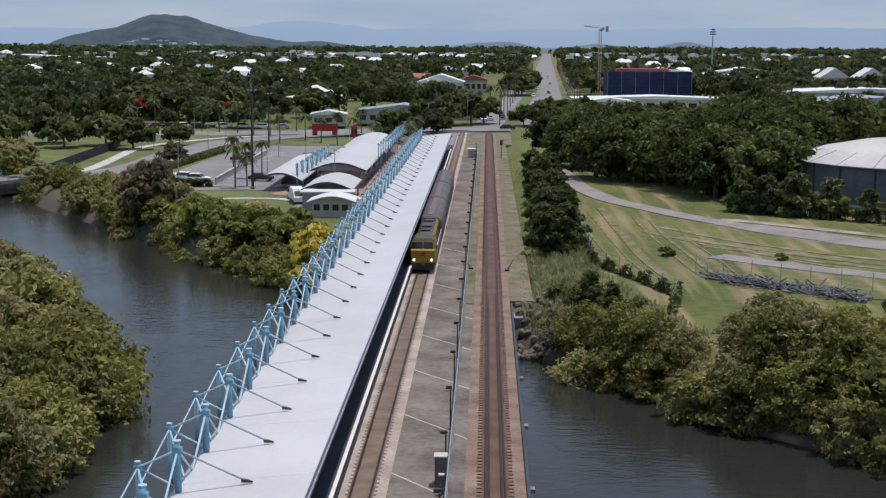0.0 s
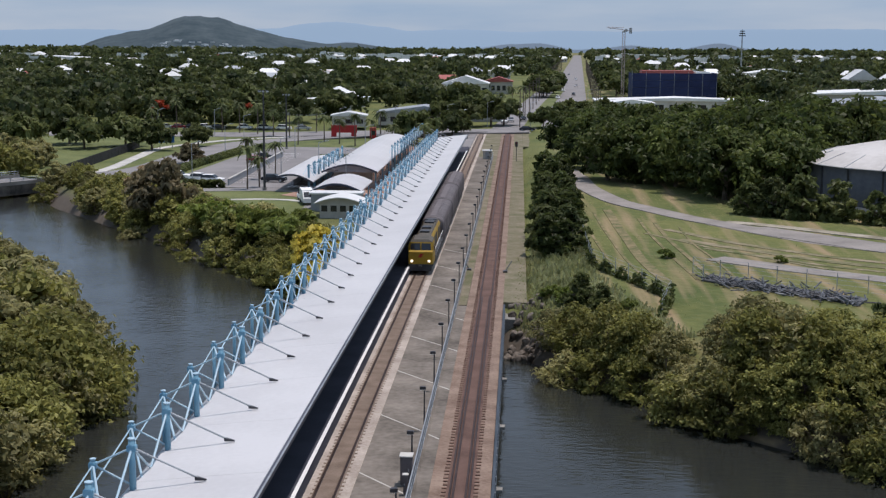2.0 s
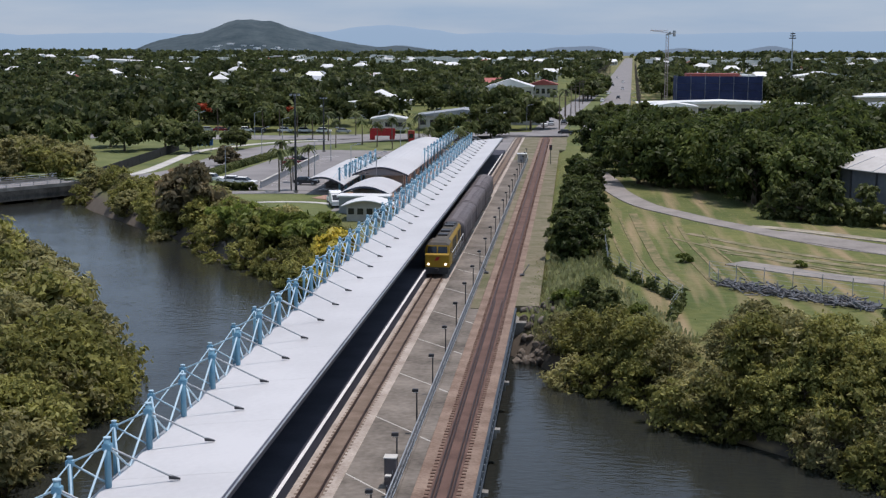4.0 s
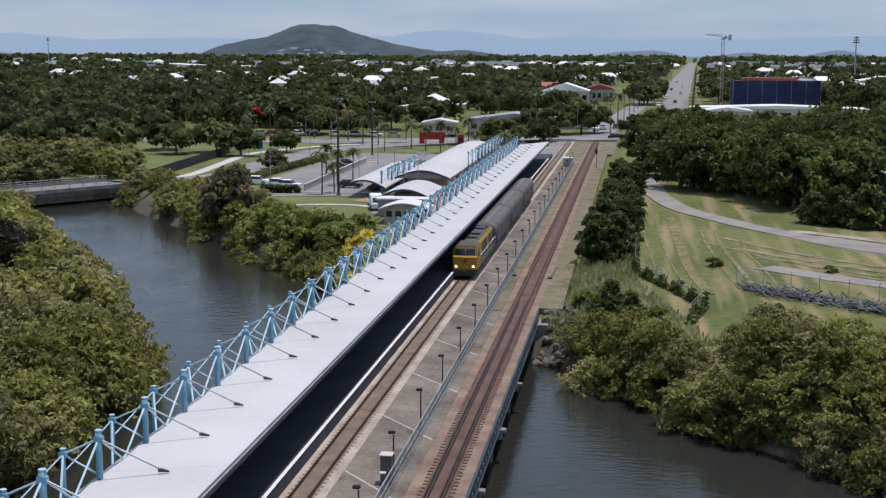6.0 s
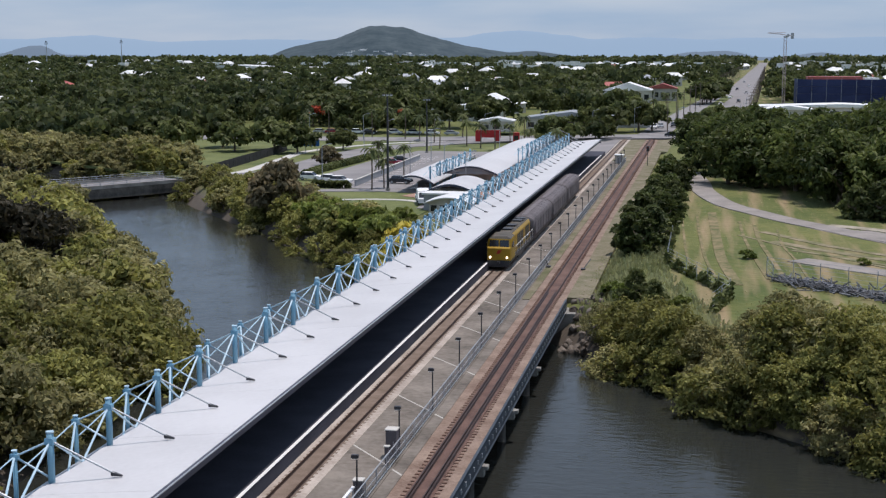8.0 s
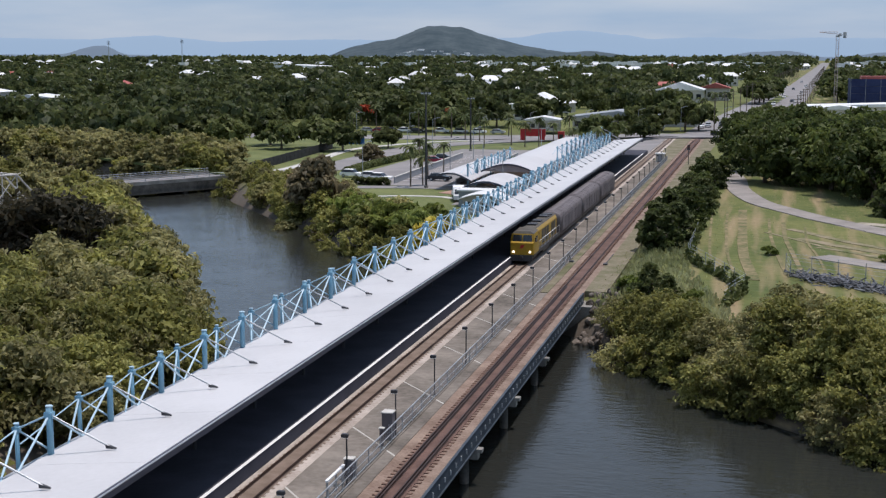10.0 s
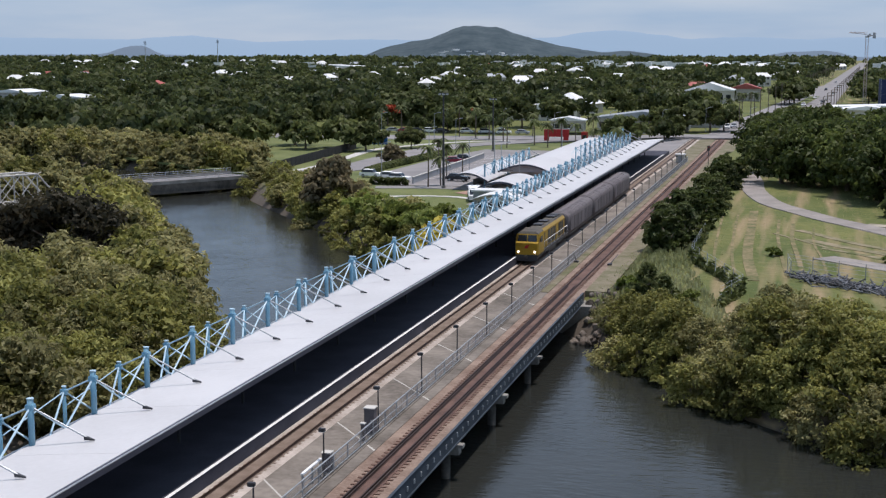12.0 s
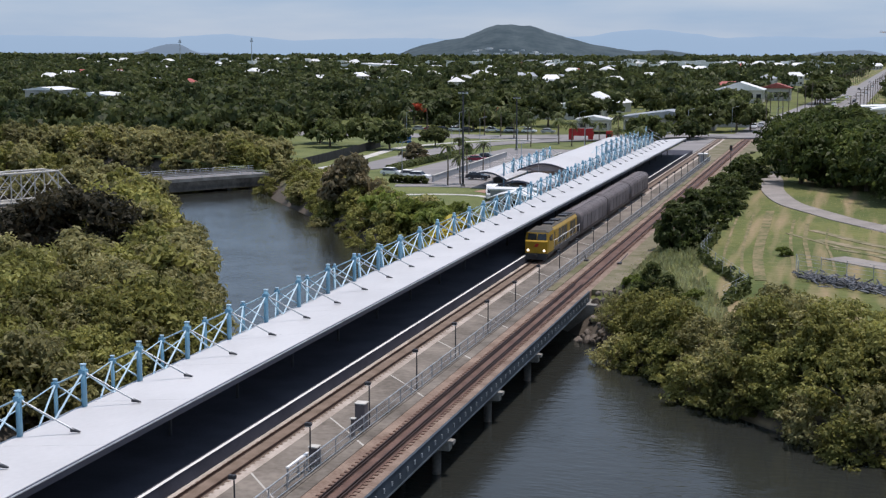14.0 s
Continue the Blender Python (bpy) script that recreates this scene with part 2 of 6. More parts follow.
def ribbon(points, width, z, thick=0.06):
    """A flat strip along a line of plan points, with a thickness."""
    pts = [Vector((x, y, 0)) for x, y in points]
    rows = []
    for i, p in enumerate(pts):
        d = (pts[min(i + 1, len(pts) - 1)] - pts[max(i - 1, 0)]).normalized()
        n = Vector((d.y, -d.x, 0)) * (width / 2)
        zz = z(p.x, p.y) if callable(z) else z
        rows.append([(p.x - n.x, p.y - n.y, zz), (p.x + n.x, p.y + n.y, zz), (p.x + n.x, p.y + n.y, zz - thick), (p.x - n.x, p.y - n.y, zz - thick)])
    return loft(rows)


def slab(poly, z, thick=0.06):
    return loft([[(x, y, z) for x, y in poly], [(x, y, z - thick) for x, y in poly]])


def smooth_line(points, step=3.0):
    out, n = [], len(points)
    for i in range(n - 1):
        p0, p1, p2, p3 = (Vector(points[max(0, min(n - 1, i + k))]) for k in (-1, 0, 1, 2))
        m = max(1, int((p2 - p1).length / step))
        for k in range(m):
            t = k / m
            out.append(tuple(0.5 * (2 * p1 + (p2 - p0) * t + (2 * p0 - 5 * p1 + 4 * p2 - p3) * t * t + (3 * p1 - p0 - 3 * p2 + p3) * t ** 3)))
    return out + [tuple(points[-1])]


def quads_mesh(name, verts, material):
    """One mesh out of an (n, 4, 3) array of quads."""
    n = len(verts)
    me = bpy.data.meshes.new(name)
    me.vertices.add(n * 4)
    me.vertices.foreach_set("co", np.asarray(verts, dtype=np.float32).ravel())
    me.loops.add(n * 4)
    me.loops.foreach_set("vertex_index", np.arange(n * 4, dtype=np.int32))
    me.polygons.add(n)
    me.polygons.foreach_set("loop_start", np.arange(0, n * 4, 4, dtype=np.int32))
    me.polygons.foreach_set("loop_total", np.full(n, 4, dtype=np.int32))
    me.update(calc_edges=True)
    me.materials.append(material)
    return me


def leaf_quads(rng, centres, normals, size, stretch=2.3):
    """Leaf sprays: a bent diamond at each centre, turned about its normal."""
    n = len(centres)
    t = rng.normal(size=(n, 3))
    u = np.cross(normals, t)
    u /= np.linalg.norm(u, axis=1, keepdims=True) + 1e-6
    v = np.cross(normals, u)
    s = size * rng.uniform(0.6, 1.4, (n, 1))
    u, v, d = u * s * stretch * 0.5, v * s * 0.5, normals * s * 0.18
    return np.stack([centres - u - d, centres - v + d, centres + u - d, centres + v + d], axis=1)


def crown_quads(rng, rx, rz, clumps, leaves, size, low=-0.5, flat=0.7):
    """A crown of leafy clumps set unevenly round an ellipsoid."""
    out = []
    for i in range(clumps):
        a, h = rng.uniform(0, 2 * math.pi), rng.uniform(low, 1.0)
        k = math.sqrt(max(0.0, 1 - h * h)) * rng.uniform(0.4, 1.12)
        c = np.array([rx * k * math.cos(a), rx * k * math.sin(a), rz * h * rng.uniform(0.7, 1.0)])
        r = rx * rng.uniform(0.10, 0.30)
        d = rng.normal(size=(leaves, 3))
        d[:, 2] = np.abs(d[:, 2]) * 1.2 - 0.35
        d /= np.linalg.norm(d, axis=1, keepdims=True)
        p = c + d * r * rng.uniform(0.2, 1.5, (leaves, 1)) * np.array([1, 1, flat])
        nn = d + rng.normal(scale=0.6, size=d.shape) + np.array([0, 0, 0.35])
        nn /= np.linalg.norm(nn, axis=1, keepdims=True)
        out.append(leaf_quads(rng, p, nn, size))
    return np.concatenate(out)


def ground_z(x, y):
    """Height of the land: mud and bank by the river, low made ground elsewhere."""
    d = river_distance(np.array([[x, y]], dtype=float))[0]
    return float(land_height(np.array([x]), np.array([y]), np.array([d]))[0])


# ---------- land and river ----------
WATER = -3.4
LOW = -1.15  # the station park lies this much lower than the town
FAR_BANK = [(-400, 330), (-220, 305), (-140, 288), (-108, 272), (-90, 256), (-79, 242), (-69, 225), (-57, 209), (-43, 190), (-31, 172), (-20, 159), (-8, 140), (4, 129),
            (10, 122), (15, 114), (20, 107), (24, 100), (30, 94), (37, 88), (60, 77), (120, 62), (220, 50)]
NEAR_BANK = [(-400, 280), (-220, 262), (-140, 250), (-108, 232), (-90, 212), (-63, 174), (-45, 146), (-32, 120), (-25.5, 106), (-23, 94), (-21, 80), (-19, 60), (-19, -120), (220, -120)]
RIVER = np.array(FAR_BANK + NEAR_BANK[::-1], dtype=float)


def river_distance(p):
    """Metres from the river's edge, negative in the water."""
    a, b = RIVER, np.roll(RIVER, -1, axis=0)
    best = np.full(len(p), 1e9)
    inside = np.zeros(len(p), dtype=bool)
    for (ax, ay), (bx, by) in zip(a, b):
        ex, ey = bx - ax, by - ay
        t = np.clip(((p[:, 0] - ax) * ex + (p[:, 1] - ay) * ey) / (ex * ex + ey * ey + 1e-9), 0, 1)
        best = np.minimum(best, np.hypot(p[:, 0] - ax - t * ex, p[:, 1] - ay - t * ey))
        if abs(ey) > 1e-9:
            inside ^= ((ay > p[:, 1]) != (by > p[:, 1])) & (p[:, 0] < ex * (p[:, 1] - ay) / ey + ax)
    return np.where(inside, -best, best)


def land_height(x, y, d):
    right = 1 / (1 + np.exp(np.clip(-(x - 13.5) / 0.6, -40, 40)))
    right = right * np.clip((345 - y) / 40, 0, 1)
    flat = 0.25 * (1 - right) + 1.05 * right + LOW * (x < -9.5) * np.clip((440 - y) / 45, 0, 1)
    flat = np.where((x > -9.5) & (x < 12.2) & (y > 100) & (y < 398), -0.5, flat)
    near_left = ((x < -16) & (y < 240 + 0.3 * (x + 16)) & (y < -1.55 * (x + 20) + 150)).astype(float)
    flat = np.where(near_left > 0, -2.35, flat)
    t = np.clip((d + 2.5) / 7.5, 0, 1)
    s = t * t * (3 - 2 * t)
    return -6.0 + (flat + 6.0) * s + 0.06 * np.sin(x * 0.31) * np.cos(y * 0.23)


def spaced(lo, hi, step, end):
    mid = list(np.arange(lo, hi + 0.1, step))
    out, s = [], step
    v = lo
    while v > -end:
        s *= 1.35
        v -= s
        out.append(v)
    out = out[::-1] + mid
    s, v = step, hi
    while v < end:
        s *= 1.35
        v += s
        out.append(v)
    return np.array(out)


def build_ground():
    gx, gy = spaced(-180, 110, 2.0, 4900), spaced(-20, 420, 2.0, 4900)
    X, Y = np.meshgrid(gx, gy, indexing="ij")
    d = river_distance(np.stack([X.ravel(), Y.ravel()], 1))
    Z = land_height(X.ravel(), Y.ravel(), d)
    nx, ny = X.shape
    me = bpy.data.meshes.new("ground")
    me.from_pydata(np.stack([X.ravel(), Y.ravel(), Z], 1).tolist(), [],
                   [(i * ny + j, (i + 1) * ny + j, (i + 1) * ny + j + 1, i * ny + j + 1) for i in range(nx - 1) for j in range(ny - 1)])
    me.polygons.foreach_set("use_smooth", [True] * len(me.polygons))
    # dry grass with worn earth, mud where it is low
    m = mat("dry_grass_and_earth", (0.070, 0.094, 0.022), (0.158, 0.160, 0.048), 0.05, 0.8, 0.98, 0.4)
    n, l = m.node_tree.nodes, m.node_tree.links
    b = n["Principled BSDF"]
    grass = b.inputs["Base Color"].links[0].from_socket
    geo, sep = n.new("ShaderNodeNewGeometry"), n.new("ShaderNodeSeparateXYZ")
    l.new(geo.outputs["Position"], sep.inputs["Vector"])
    rng = n.new("ShaderNodeMapRange")
    rng.inputs["From Min"].default_value, rng.inputs["From Max"].default_value = -0.6, -2.2
    l.new(sep.outputs["Z"], rng.inputs["Value"])
    mix = n.new("ShaderNodeMix")
    mix.data_type = "RGBA"
    mix.inputs["B"].default_value = (0.10, 0.082, 0.064, 1)
    l.new(rng.outputs["Result"], mix.inputs["Factor"])
    l.new(grass, mix.inputs["A"])
    # mown strips of the paddock: straw-coloured swathes that run with the fence
    mp, wave, ramp = n.new("ShaderNodeMapping"), n.new("ShaderNodeTexNoise"), n.new("ShaderNodeValToRGB")
    mp.inputs["Rotation"].default_value, mp.inputs["Scale"].default_value = (0, 0, radians(1)), (0.42, 0.028, 1)
    wave.inputs["Scale"].default_value, wave.inputs["Detail"].default_value = 1.0, 3
    ramp.color_ramp.elements[0].position, ramp.color_ramp.elements[1].position = 0.48, 0.70
    l.new(geo.outputs["Position"], mp.inputs["Vector"])
    l.new(mp.outputs["Vector"], wave.inputs["Vector"])
    l.new(wave.outputs["Fac"], ramp.inputs["Fac"])
    field = n.new("ShaderNodeMapRange")
    field.inputs["From Min"].default_value, field.inputs["From Max"].default_value = 17.0, 21.0
    l.new(sep.outputs["X"], field.inputs["Value"])
    mul = n.new("ShaderNodeMath")
    mul.operation = "MULTIPLY"
    l.new(ramp.outputs["Color"], mul.inputs[0])
    l.new(field.outputs["Result"], mul.inputs[1])
    straw = n.new("ShaderNodeMix")
    straw.data_type = "RGBA"
    straw.inputs["B"].default_value = (0.285, 0.212, 0.118, 1)
    l.new(mul.outputs[0], straw.inputs["Factor"])
    l.new(mix.outputs["Result"], straw.inputs["A"])
    l.new(straw.outputs["Result"], b.inputs["Base Color"])
    me.materials.append(m)
    return tagged(new("ground", me), "dry grass and bare earth sloping to muddy river banks", "ground", kind="structure")


build_ground()


def build_water():
    bm = bmesh.new()
    vs = [bm.verts.new((x, y, WATER)) for x, y in RIVER]
    bm.faces.new(vs)
    bmesh.ops.triangulate(bm, faces=bm.faces[:])
    m = bpy.data.materials.new("river_water")
    m.use_nodes = True
    n, l = m.node_tree.nodes, m.node_tree.links
    b = n["Principled BSDF"]
    b.inputs["Base Color"].default_value = (0.025, 0.027, 0.024, 1)
    b.inputs["Roughness"].default_value, b.inputs["IOR"].default_value = 0.06, 1.33
    geo, mp = n.new("ShaderNodeNewGeometry"), n.new("ShaderNodeMapping")
    mp.inputs["Scale"].default_value, mp.inputs["Rotation"].default_value = (0.5, 1.3, 1), (0, 0, radians(15))
    a, c = n.new("ShaderNodeTexNoise"), n.new("ShaderNodeTexNoise")
    a.inputs["Scale"].default_value, a.inputs["Detail"].default_value = 1.6, 4
    c.inputs["Scale"].default_value, c.inputs["Detail"].default_value = 0.16, 3
    add = n.new("ShaderNodeMath")
    add.operation = "MULTIPLY"
    bp = n.new("ShaderNodeBump")
    bp.inputs["Strength"].default_value, bp.inputs["Distance"].default_value = 0.6, 0.16
    l.new(geo.outputs["Position"], mp.inputs["Vector"])
    l.new(mp.outputs["Vector"], a.inputs["Vector"])
    l.new(geo.outputs["Position"], c.inputs["Vector"])
    l.new(a.outputs["Fac"], add.inputs[0])
    l.new(c.outputs["Fac"], add.inputs[1])
    l.new(add.outputs[0], bp.inputs["Height"])
    l.new(bp.outputs["Normal"], b.inputs["Normal"])
    return tagged(part("water", bm, m), "murky tidal river with small wind ripples", "river", kind="structure")


build_water()

# ---------- distant hills ----------
HILL_RISE = {}


def ridge(name, radius, depth, profile, material, label, rough, seed):
    """A range of hills on an arc: profile gives (bearing in degrees, rise of the skyline per metre of distance)."""
    bearings = np.arange(profile[0][0], profile[-1][0] + 0.01, 0.08)
    rise = np.interp(bearings, [p[0] for p in profile], [p[1] for p in profile])
    k = np.ones(7) / 7
    HILL_RISE[name] = (bearings, rise, radius, depth)
    rise = np.convolve(np.pad(rise, 3, mode="edge"), k, mode="valid")
    bm = bmesh.new()
    rows = []
    for j in range(11):
        f = j / 10
        row = []
        for b, e in zip(bearings, rise):
            r = radius + depth * (f - 0.5)
            a = radians(b)
            h = (29 + e * radius) * math.sin(math.pi * min(f, 0.5)) ** 0.8
            h *= 1 + rough * noise.fractal(Vector((b * 1.3, f * 4, seed)), 1.0, 2.0, 6)
            row.append(bm.verts.new((20 + r * math.sin(a), r * math.cos(a), -5 + h)))
        rows.append(row)
    for a, b in zip(rows, rows[1:]):
        for i in range(len(bearings) - 1):
            bm.faces.new((a[i], a[i + 1], b[i + 1], b[i]))
    return tagged(part(name, bm, material, None, smooth=True), label, "hill", kind="structure")


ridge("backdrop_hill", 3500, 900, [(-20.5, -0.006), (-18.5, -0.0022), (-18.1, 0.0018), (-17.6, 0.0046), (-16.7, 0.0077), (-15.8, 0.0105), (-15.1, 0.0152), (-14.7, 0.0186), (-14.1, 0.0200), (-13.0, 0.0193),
      (-12.2, 0.0148), (-11.2, 0.0099), (-10.3, 0.0056), (-9.3, 0.0024), (-8.4, 0.0002), (-7.4, 0.0014), (-6.3, -0.0013), (-4.5, -0.005)], M_HILL, "wooded hill with haze in its blue-grey colour, houses on its lower slopes", 0.05, 3)
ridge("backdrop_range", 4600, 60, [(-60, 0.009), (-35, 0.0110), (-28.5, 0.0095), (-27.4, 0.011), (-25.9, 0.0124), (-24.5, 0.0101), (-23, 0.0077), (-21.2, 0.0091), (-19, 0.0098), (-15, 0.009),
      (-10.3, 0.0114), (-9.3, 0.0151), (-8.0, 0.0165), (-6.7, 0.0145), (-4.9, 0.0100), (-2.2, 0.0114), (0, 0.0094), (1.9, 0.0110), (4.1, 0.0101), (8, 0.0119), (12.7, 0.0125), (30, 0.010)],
      M_FARHILL, "mountain range on the horizon, blue haze put into its glow", 0.04, 8)
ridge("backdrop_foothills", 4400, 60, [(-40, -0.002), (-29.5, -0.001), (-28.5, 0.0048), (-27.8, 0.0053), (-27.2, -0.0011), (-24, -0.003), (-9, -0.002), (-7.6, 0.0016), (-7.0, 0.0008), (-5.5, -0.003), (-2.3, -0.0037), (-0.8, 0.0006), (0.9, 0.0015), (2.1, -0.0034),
      (3.4, -0.002), (4.5, 0.0004), (6.6, -0.003), (8.2, 0.0027), (9.3, -0.0019), (14, -0.003)], M_FARHILL2, "low foothills before the mountain range, haze put into their glow", 0.06, 12)


# ---------- rail bridge, platform and tracks ----------
TRACK_L, TRACK_R = 0.05, 7.55
Y0, Y1 = -60.0, 128.0


M_RUSTBED = mat("rusty_bed", (0.085, 0.048, 0.038), (0.165, 0.098, 0.078), 0.5, 6, 0.95, 0.5)


def structure(name, bm, material, label, category):
    return tagged(part(name, bm, material), label, category, kind="structure")


structure("platform", boxed(-8.2, -1.16, Y0, 318, -0.6, 0.88), M_PLAT, "asphalt station platform, coloured near-black for the shade of its roof", "platform")
structure("platform_edge", boxed(-1.36, -1.13, Y0, 306, 0.88, 0.892), M_WHITE, "white painted line along the platform edge", "platform edge")
# Added up to roof height to keep light off the platform.
structure("platform_wall", boxed(-8.05, -7.85, Y0, 318, 0.88, 3.75), M_DARK, "dark wall raised behind the platform to block light", "wall")
structure("ballast_bed", boxed(-1.158, 1.5, Y0, 380, -0.7, -0.02), M_BALLAST, "pale stone ballast under the platform track", "ballast")
structure("track_bed", boxed(TRACK_L - 0.72, TRACK_L + 0.72, Y0, 380, -0.3, 0.004), M_SLEEPER, "brown dusty stone between the platform rails", "ballast")
structure("track_bed", boxed(TRACK_R - 0.78, TRACK_R + 0.78, Y0, 380, -0.3, 0.004), M_RUSTBED, "rust-red stone between the second track's rails", "ballast")
structure("walkway", boxed(1.5, 5.0, Y0, 300, -0.75, 0.04), M_DECK, "stained concrete walkway between the tracks", "walkway")
structure("walkway_kerb", boxed(5.0, 5.8, Y0, 128, -0.8, -0.02), M_DECK, "stained concrete ledge beyond the railing", "ledge")
structure("ballast_bed", boxed(5.8, 9.3, Y0, 380, -0.9, -0.06), M_RUST_BALLAST, "rust-stained ballast of the second track", "ballast")
structure("ballast_verge", boxed(9.3, 11.6, Y1 + 2, 380, -0.9, -0.03), M_VERGE, "weedy gravel shoulder beside the second track", "verge")
structure("track_yard", boxed(1.52, 5.78, 300.05, 380, -0.6, 0.0), M_VERGE, "weedy gravel yard where the walkway ends", "verge")
structure("track_yard", boxed(-8.2, -1.26, 318.1, 380, -0.6, 0.02), M_ASPHALT, "asphalt apron beyond the platform ramp", "verge")
structure("track_yard", boxed(11.62, 13.4, 330, 380, -0.6, 0.02), M_VERGE, "gravel edge by the level crossing", "verge")
structure("grass_verge", boxed(5.0, 5.78, 128.3, 300, -0.8, -0.01), M_VERGE, "weedy gravel strip between walkway and second track", "verge")


def bridge():
    for x in (-8.0, -3.0, 1.6, 5.4):
        structure("girder", boxed(x - 0.15, x + 0.15, Y0, Y1, -1.01, -0.905), M_GIRDER, "steel girder under the rail bridge", "girder")
    g = thing("bridge_girder", 9.4, 0, 0, 0, "blue-grey steel edge girder with stiffener plates", "girder", kind="structure")
    part("web", boxed(-0.08, 0.08, Y0, Y1, -0.92, 0.12), M_GIRDER, g)
    part("flange", boxed(-0.06, 0.12, Y0, Y1, 0.12, 0.16), M_GIRDER, g, "weathered top flange")
    part("flange", boxed(-0.1, 0.16, Y0, Y1, -1.0, -0.92), M_GIRDER, g)
    first = None
    for k in range(70):
        m = Matrix.Translation((0.085, 30 + k * 1.4, -0.42))
        if first is None:
            first = part("stiffener", boxed(0, 0.06, -0.07, 0.07, -0.12, 0.16), M_STEEL, g)
            first.matrix_basis = m
        else:
            again(first, g, m)
    p = None
    for k in range(8):
        y = 12.2 + k * 13.1
        if p is None:
            p = thing("bridge_pier", 0, y, 0, 0, "concrete bridge pier standing in the river", "pier", "bridge piers")
            part("cap", boxed(-8.4, 9.66, -0.34, 0.34, -1.7, -1.02), M_CONC, p)
            part("bearing_plate", boxed(9.665, 9.92, -0.3, 0.3, -1.26, -1.03), M_CONC, p, "weathered plate at the cap's end")
            # columns coloured dark for the shade under the deck
            for x in (-7, -3.5, 0, 3.4, 6.2, 8.7):
                part("column", tubed((x, 0, -7), (x, 0, -1.69), 0.32, 12), M_STAINED_SHADED, p, smooth=True)
        else:
            copy_thing(p, pose(0, y, 0))
    structure("abutment", boxed(-9, 10.5, Y1 - 2, Y1 + 2, -6, -0.9), M_CONC, "concrete abutment of the rail bridge", "abutment")


bridge()


def rails(name, x, y0, y1, guards, label):
    t = thing(name, x, 0, 0, 0, label, "railway track", kind="structure")
    for dx in (-0.555, 0.555) + ((-0.36, 0.36) if guards else ()):
        sec = [(-0.07, 0.0), (0.07, 0.0), (0.07, 0.03), (0.02, 0.05), (0.02, 0.12), (0.04, 0.13), (0.04, 0.17), (-0.04, 0.17), (-0.04, 0.13), (-0.02, 0.12), (-0.02, 0.05), (-0.07, 0.03)]
        part("rail", loft([[(dx + a, y, b) for a, b in sec] for y in (y0, (Y1 + 4) if guards and abs(dx) < 0.5 else y1)]), M_RAIL, t)
    return t


left_track = rails("left_track", TRACK_L, Y0, 380, False, "rusty narrow-gauge rails on pale ballast")
right_track = rails("right_track", TRACK_R, Y0, 380, True, "rusty narrow-gauge rails with guard rails on the bridge")


# ---------- platform roof with its blue steel trusses ----------
ROOF_Y0, ROOF_Y1 = -30.0, 303.0


def roof_z(x):
    return 4.76 + (x + 1.10) * 0.103


def platform_roof():
    t = thing("platform_roof", 0, 0, 0, 0, "long white sheet-metal platform roof with dark fascia", "roof", kind="structure")
    xs = [-7.5 + 6.4 * i / 12 for i in range(13)]
    sheet = None
    y = ROOF_Y0
    k = 0
    while y < ROOF_Y1 - 0.1:
        top = [(x, roof_z(x) + 0.02 * math.sin(math.pi * (x + 7.5) / 6.4)) for x in xs]
        ring = top + [(x, z - 0.05) for x, z in reversed(top)]
        if sheet is None:
            sheet = part("roof_sheet", loft([[(a, yy, b) for a, b in ring] for yy in (0.008, 9.25 - 0.008)]), M_ROOF, t)
            sheet.matrix_basis = Matrix.Translation((0, y, 0))
        else:
            again(sheet, t, Matrix.Translation((0, y, 0)))
        y += 9.25
        k += 1
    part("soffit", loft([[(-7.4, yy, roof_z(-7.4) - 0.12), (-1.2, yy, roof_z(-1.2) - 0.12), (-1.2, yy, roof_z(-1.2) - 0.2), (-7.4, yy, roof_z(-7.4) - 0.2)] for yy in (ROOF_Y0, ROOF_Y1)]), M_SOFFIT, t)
    part("fascia", boxed(-1.10, -1.0, ROOF_Y0, ROOF_Y1, 4.30, 4.73), M_ROOF_EDGE, t, "dark blue front fascia")
    part("gutter", tubed((-0.95, ROOF_Y0, 4.69), (-0.95, ROOF_Y1, 4.69), 0.05), M_STEEL, t, "thin grey gutter")
    part("fascia", boxed(-7.62, -7.5, ROOF_Y0, ROOF_Y1, 3.85, 4.12), M_STEEL, t, "grey rear gutter")
    part("fascia", boxed(-7.5, -1.0, ROOF_Y1, ROOF_Y1 + 0.1, 3.85, 4.1), M_ROOF_EDGE, t)
    # posts that carry it, coloured dark to sink into the shade below
    post = None
    for i in range(27):
        yy = 58 + 9.4 * i if i else 48.6
        m = Matrix.Translation((-5.2, yy, 0.88))
        if post is None:
            post = part("column", tubed((0, 0, 0), (0, 0, 3.35), 0.11, 10), M_DARK, t)
            post.matrix_basis = m
        else:
            again(post, t, m)


platform_roof()


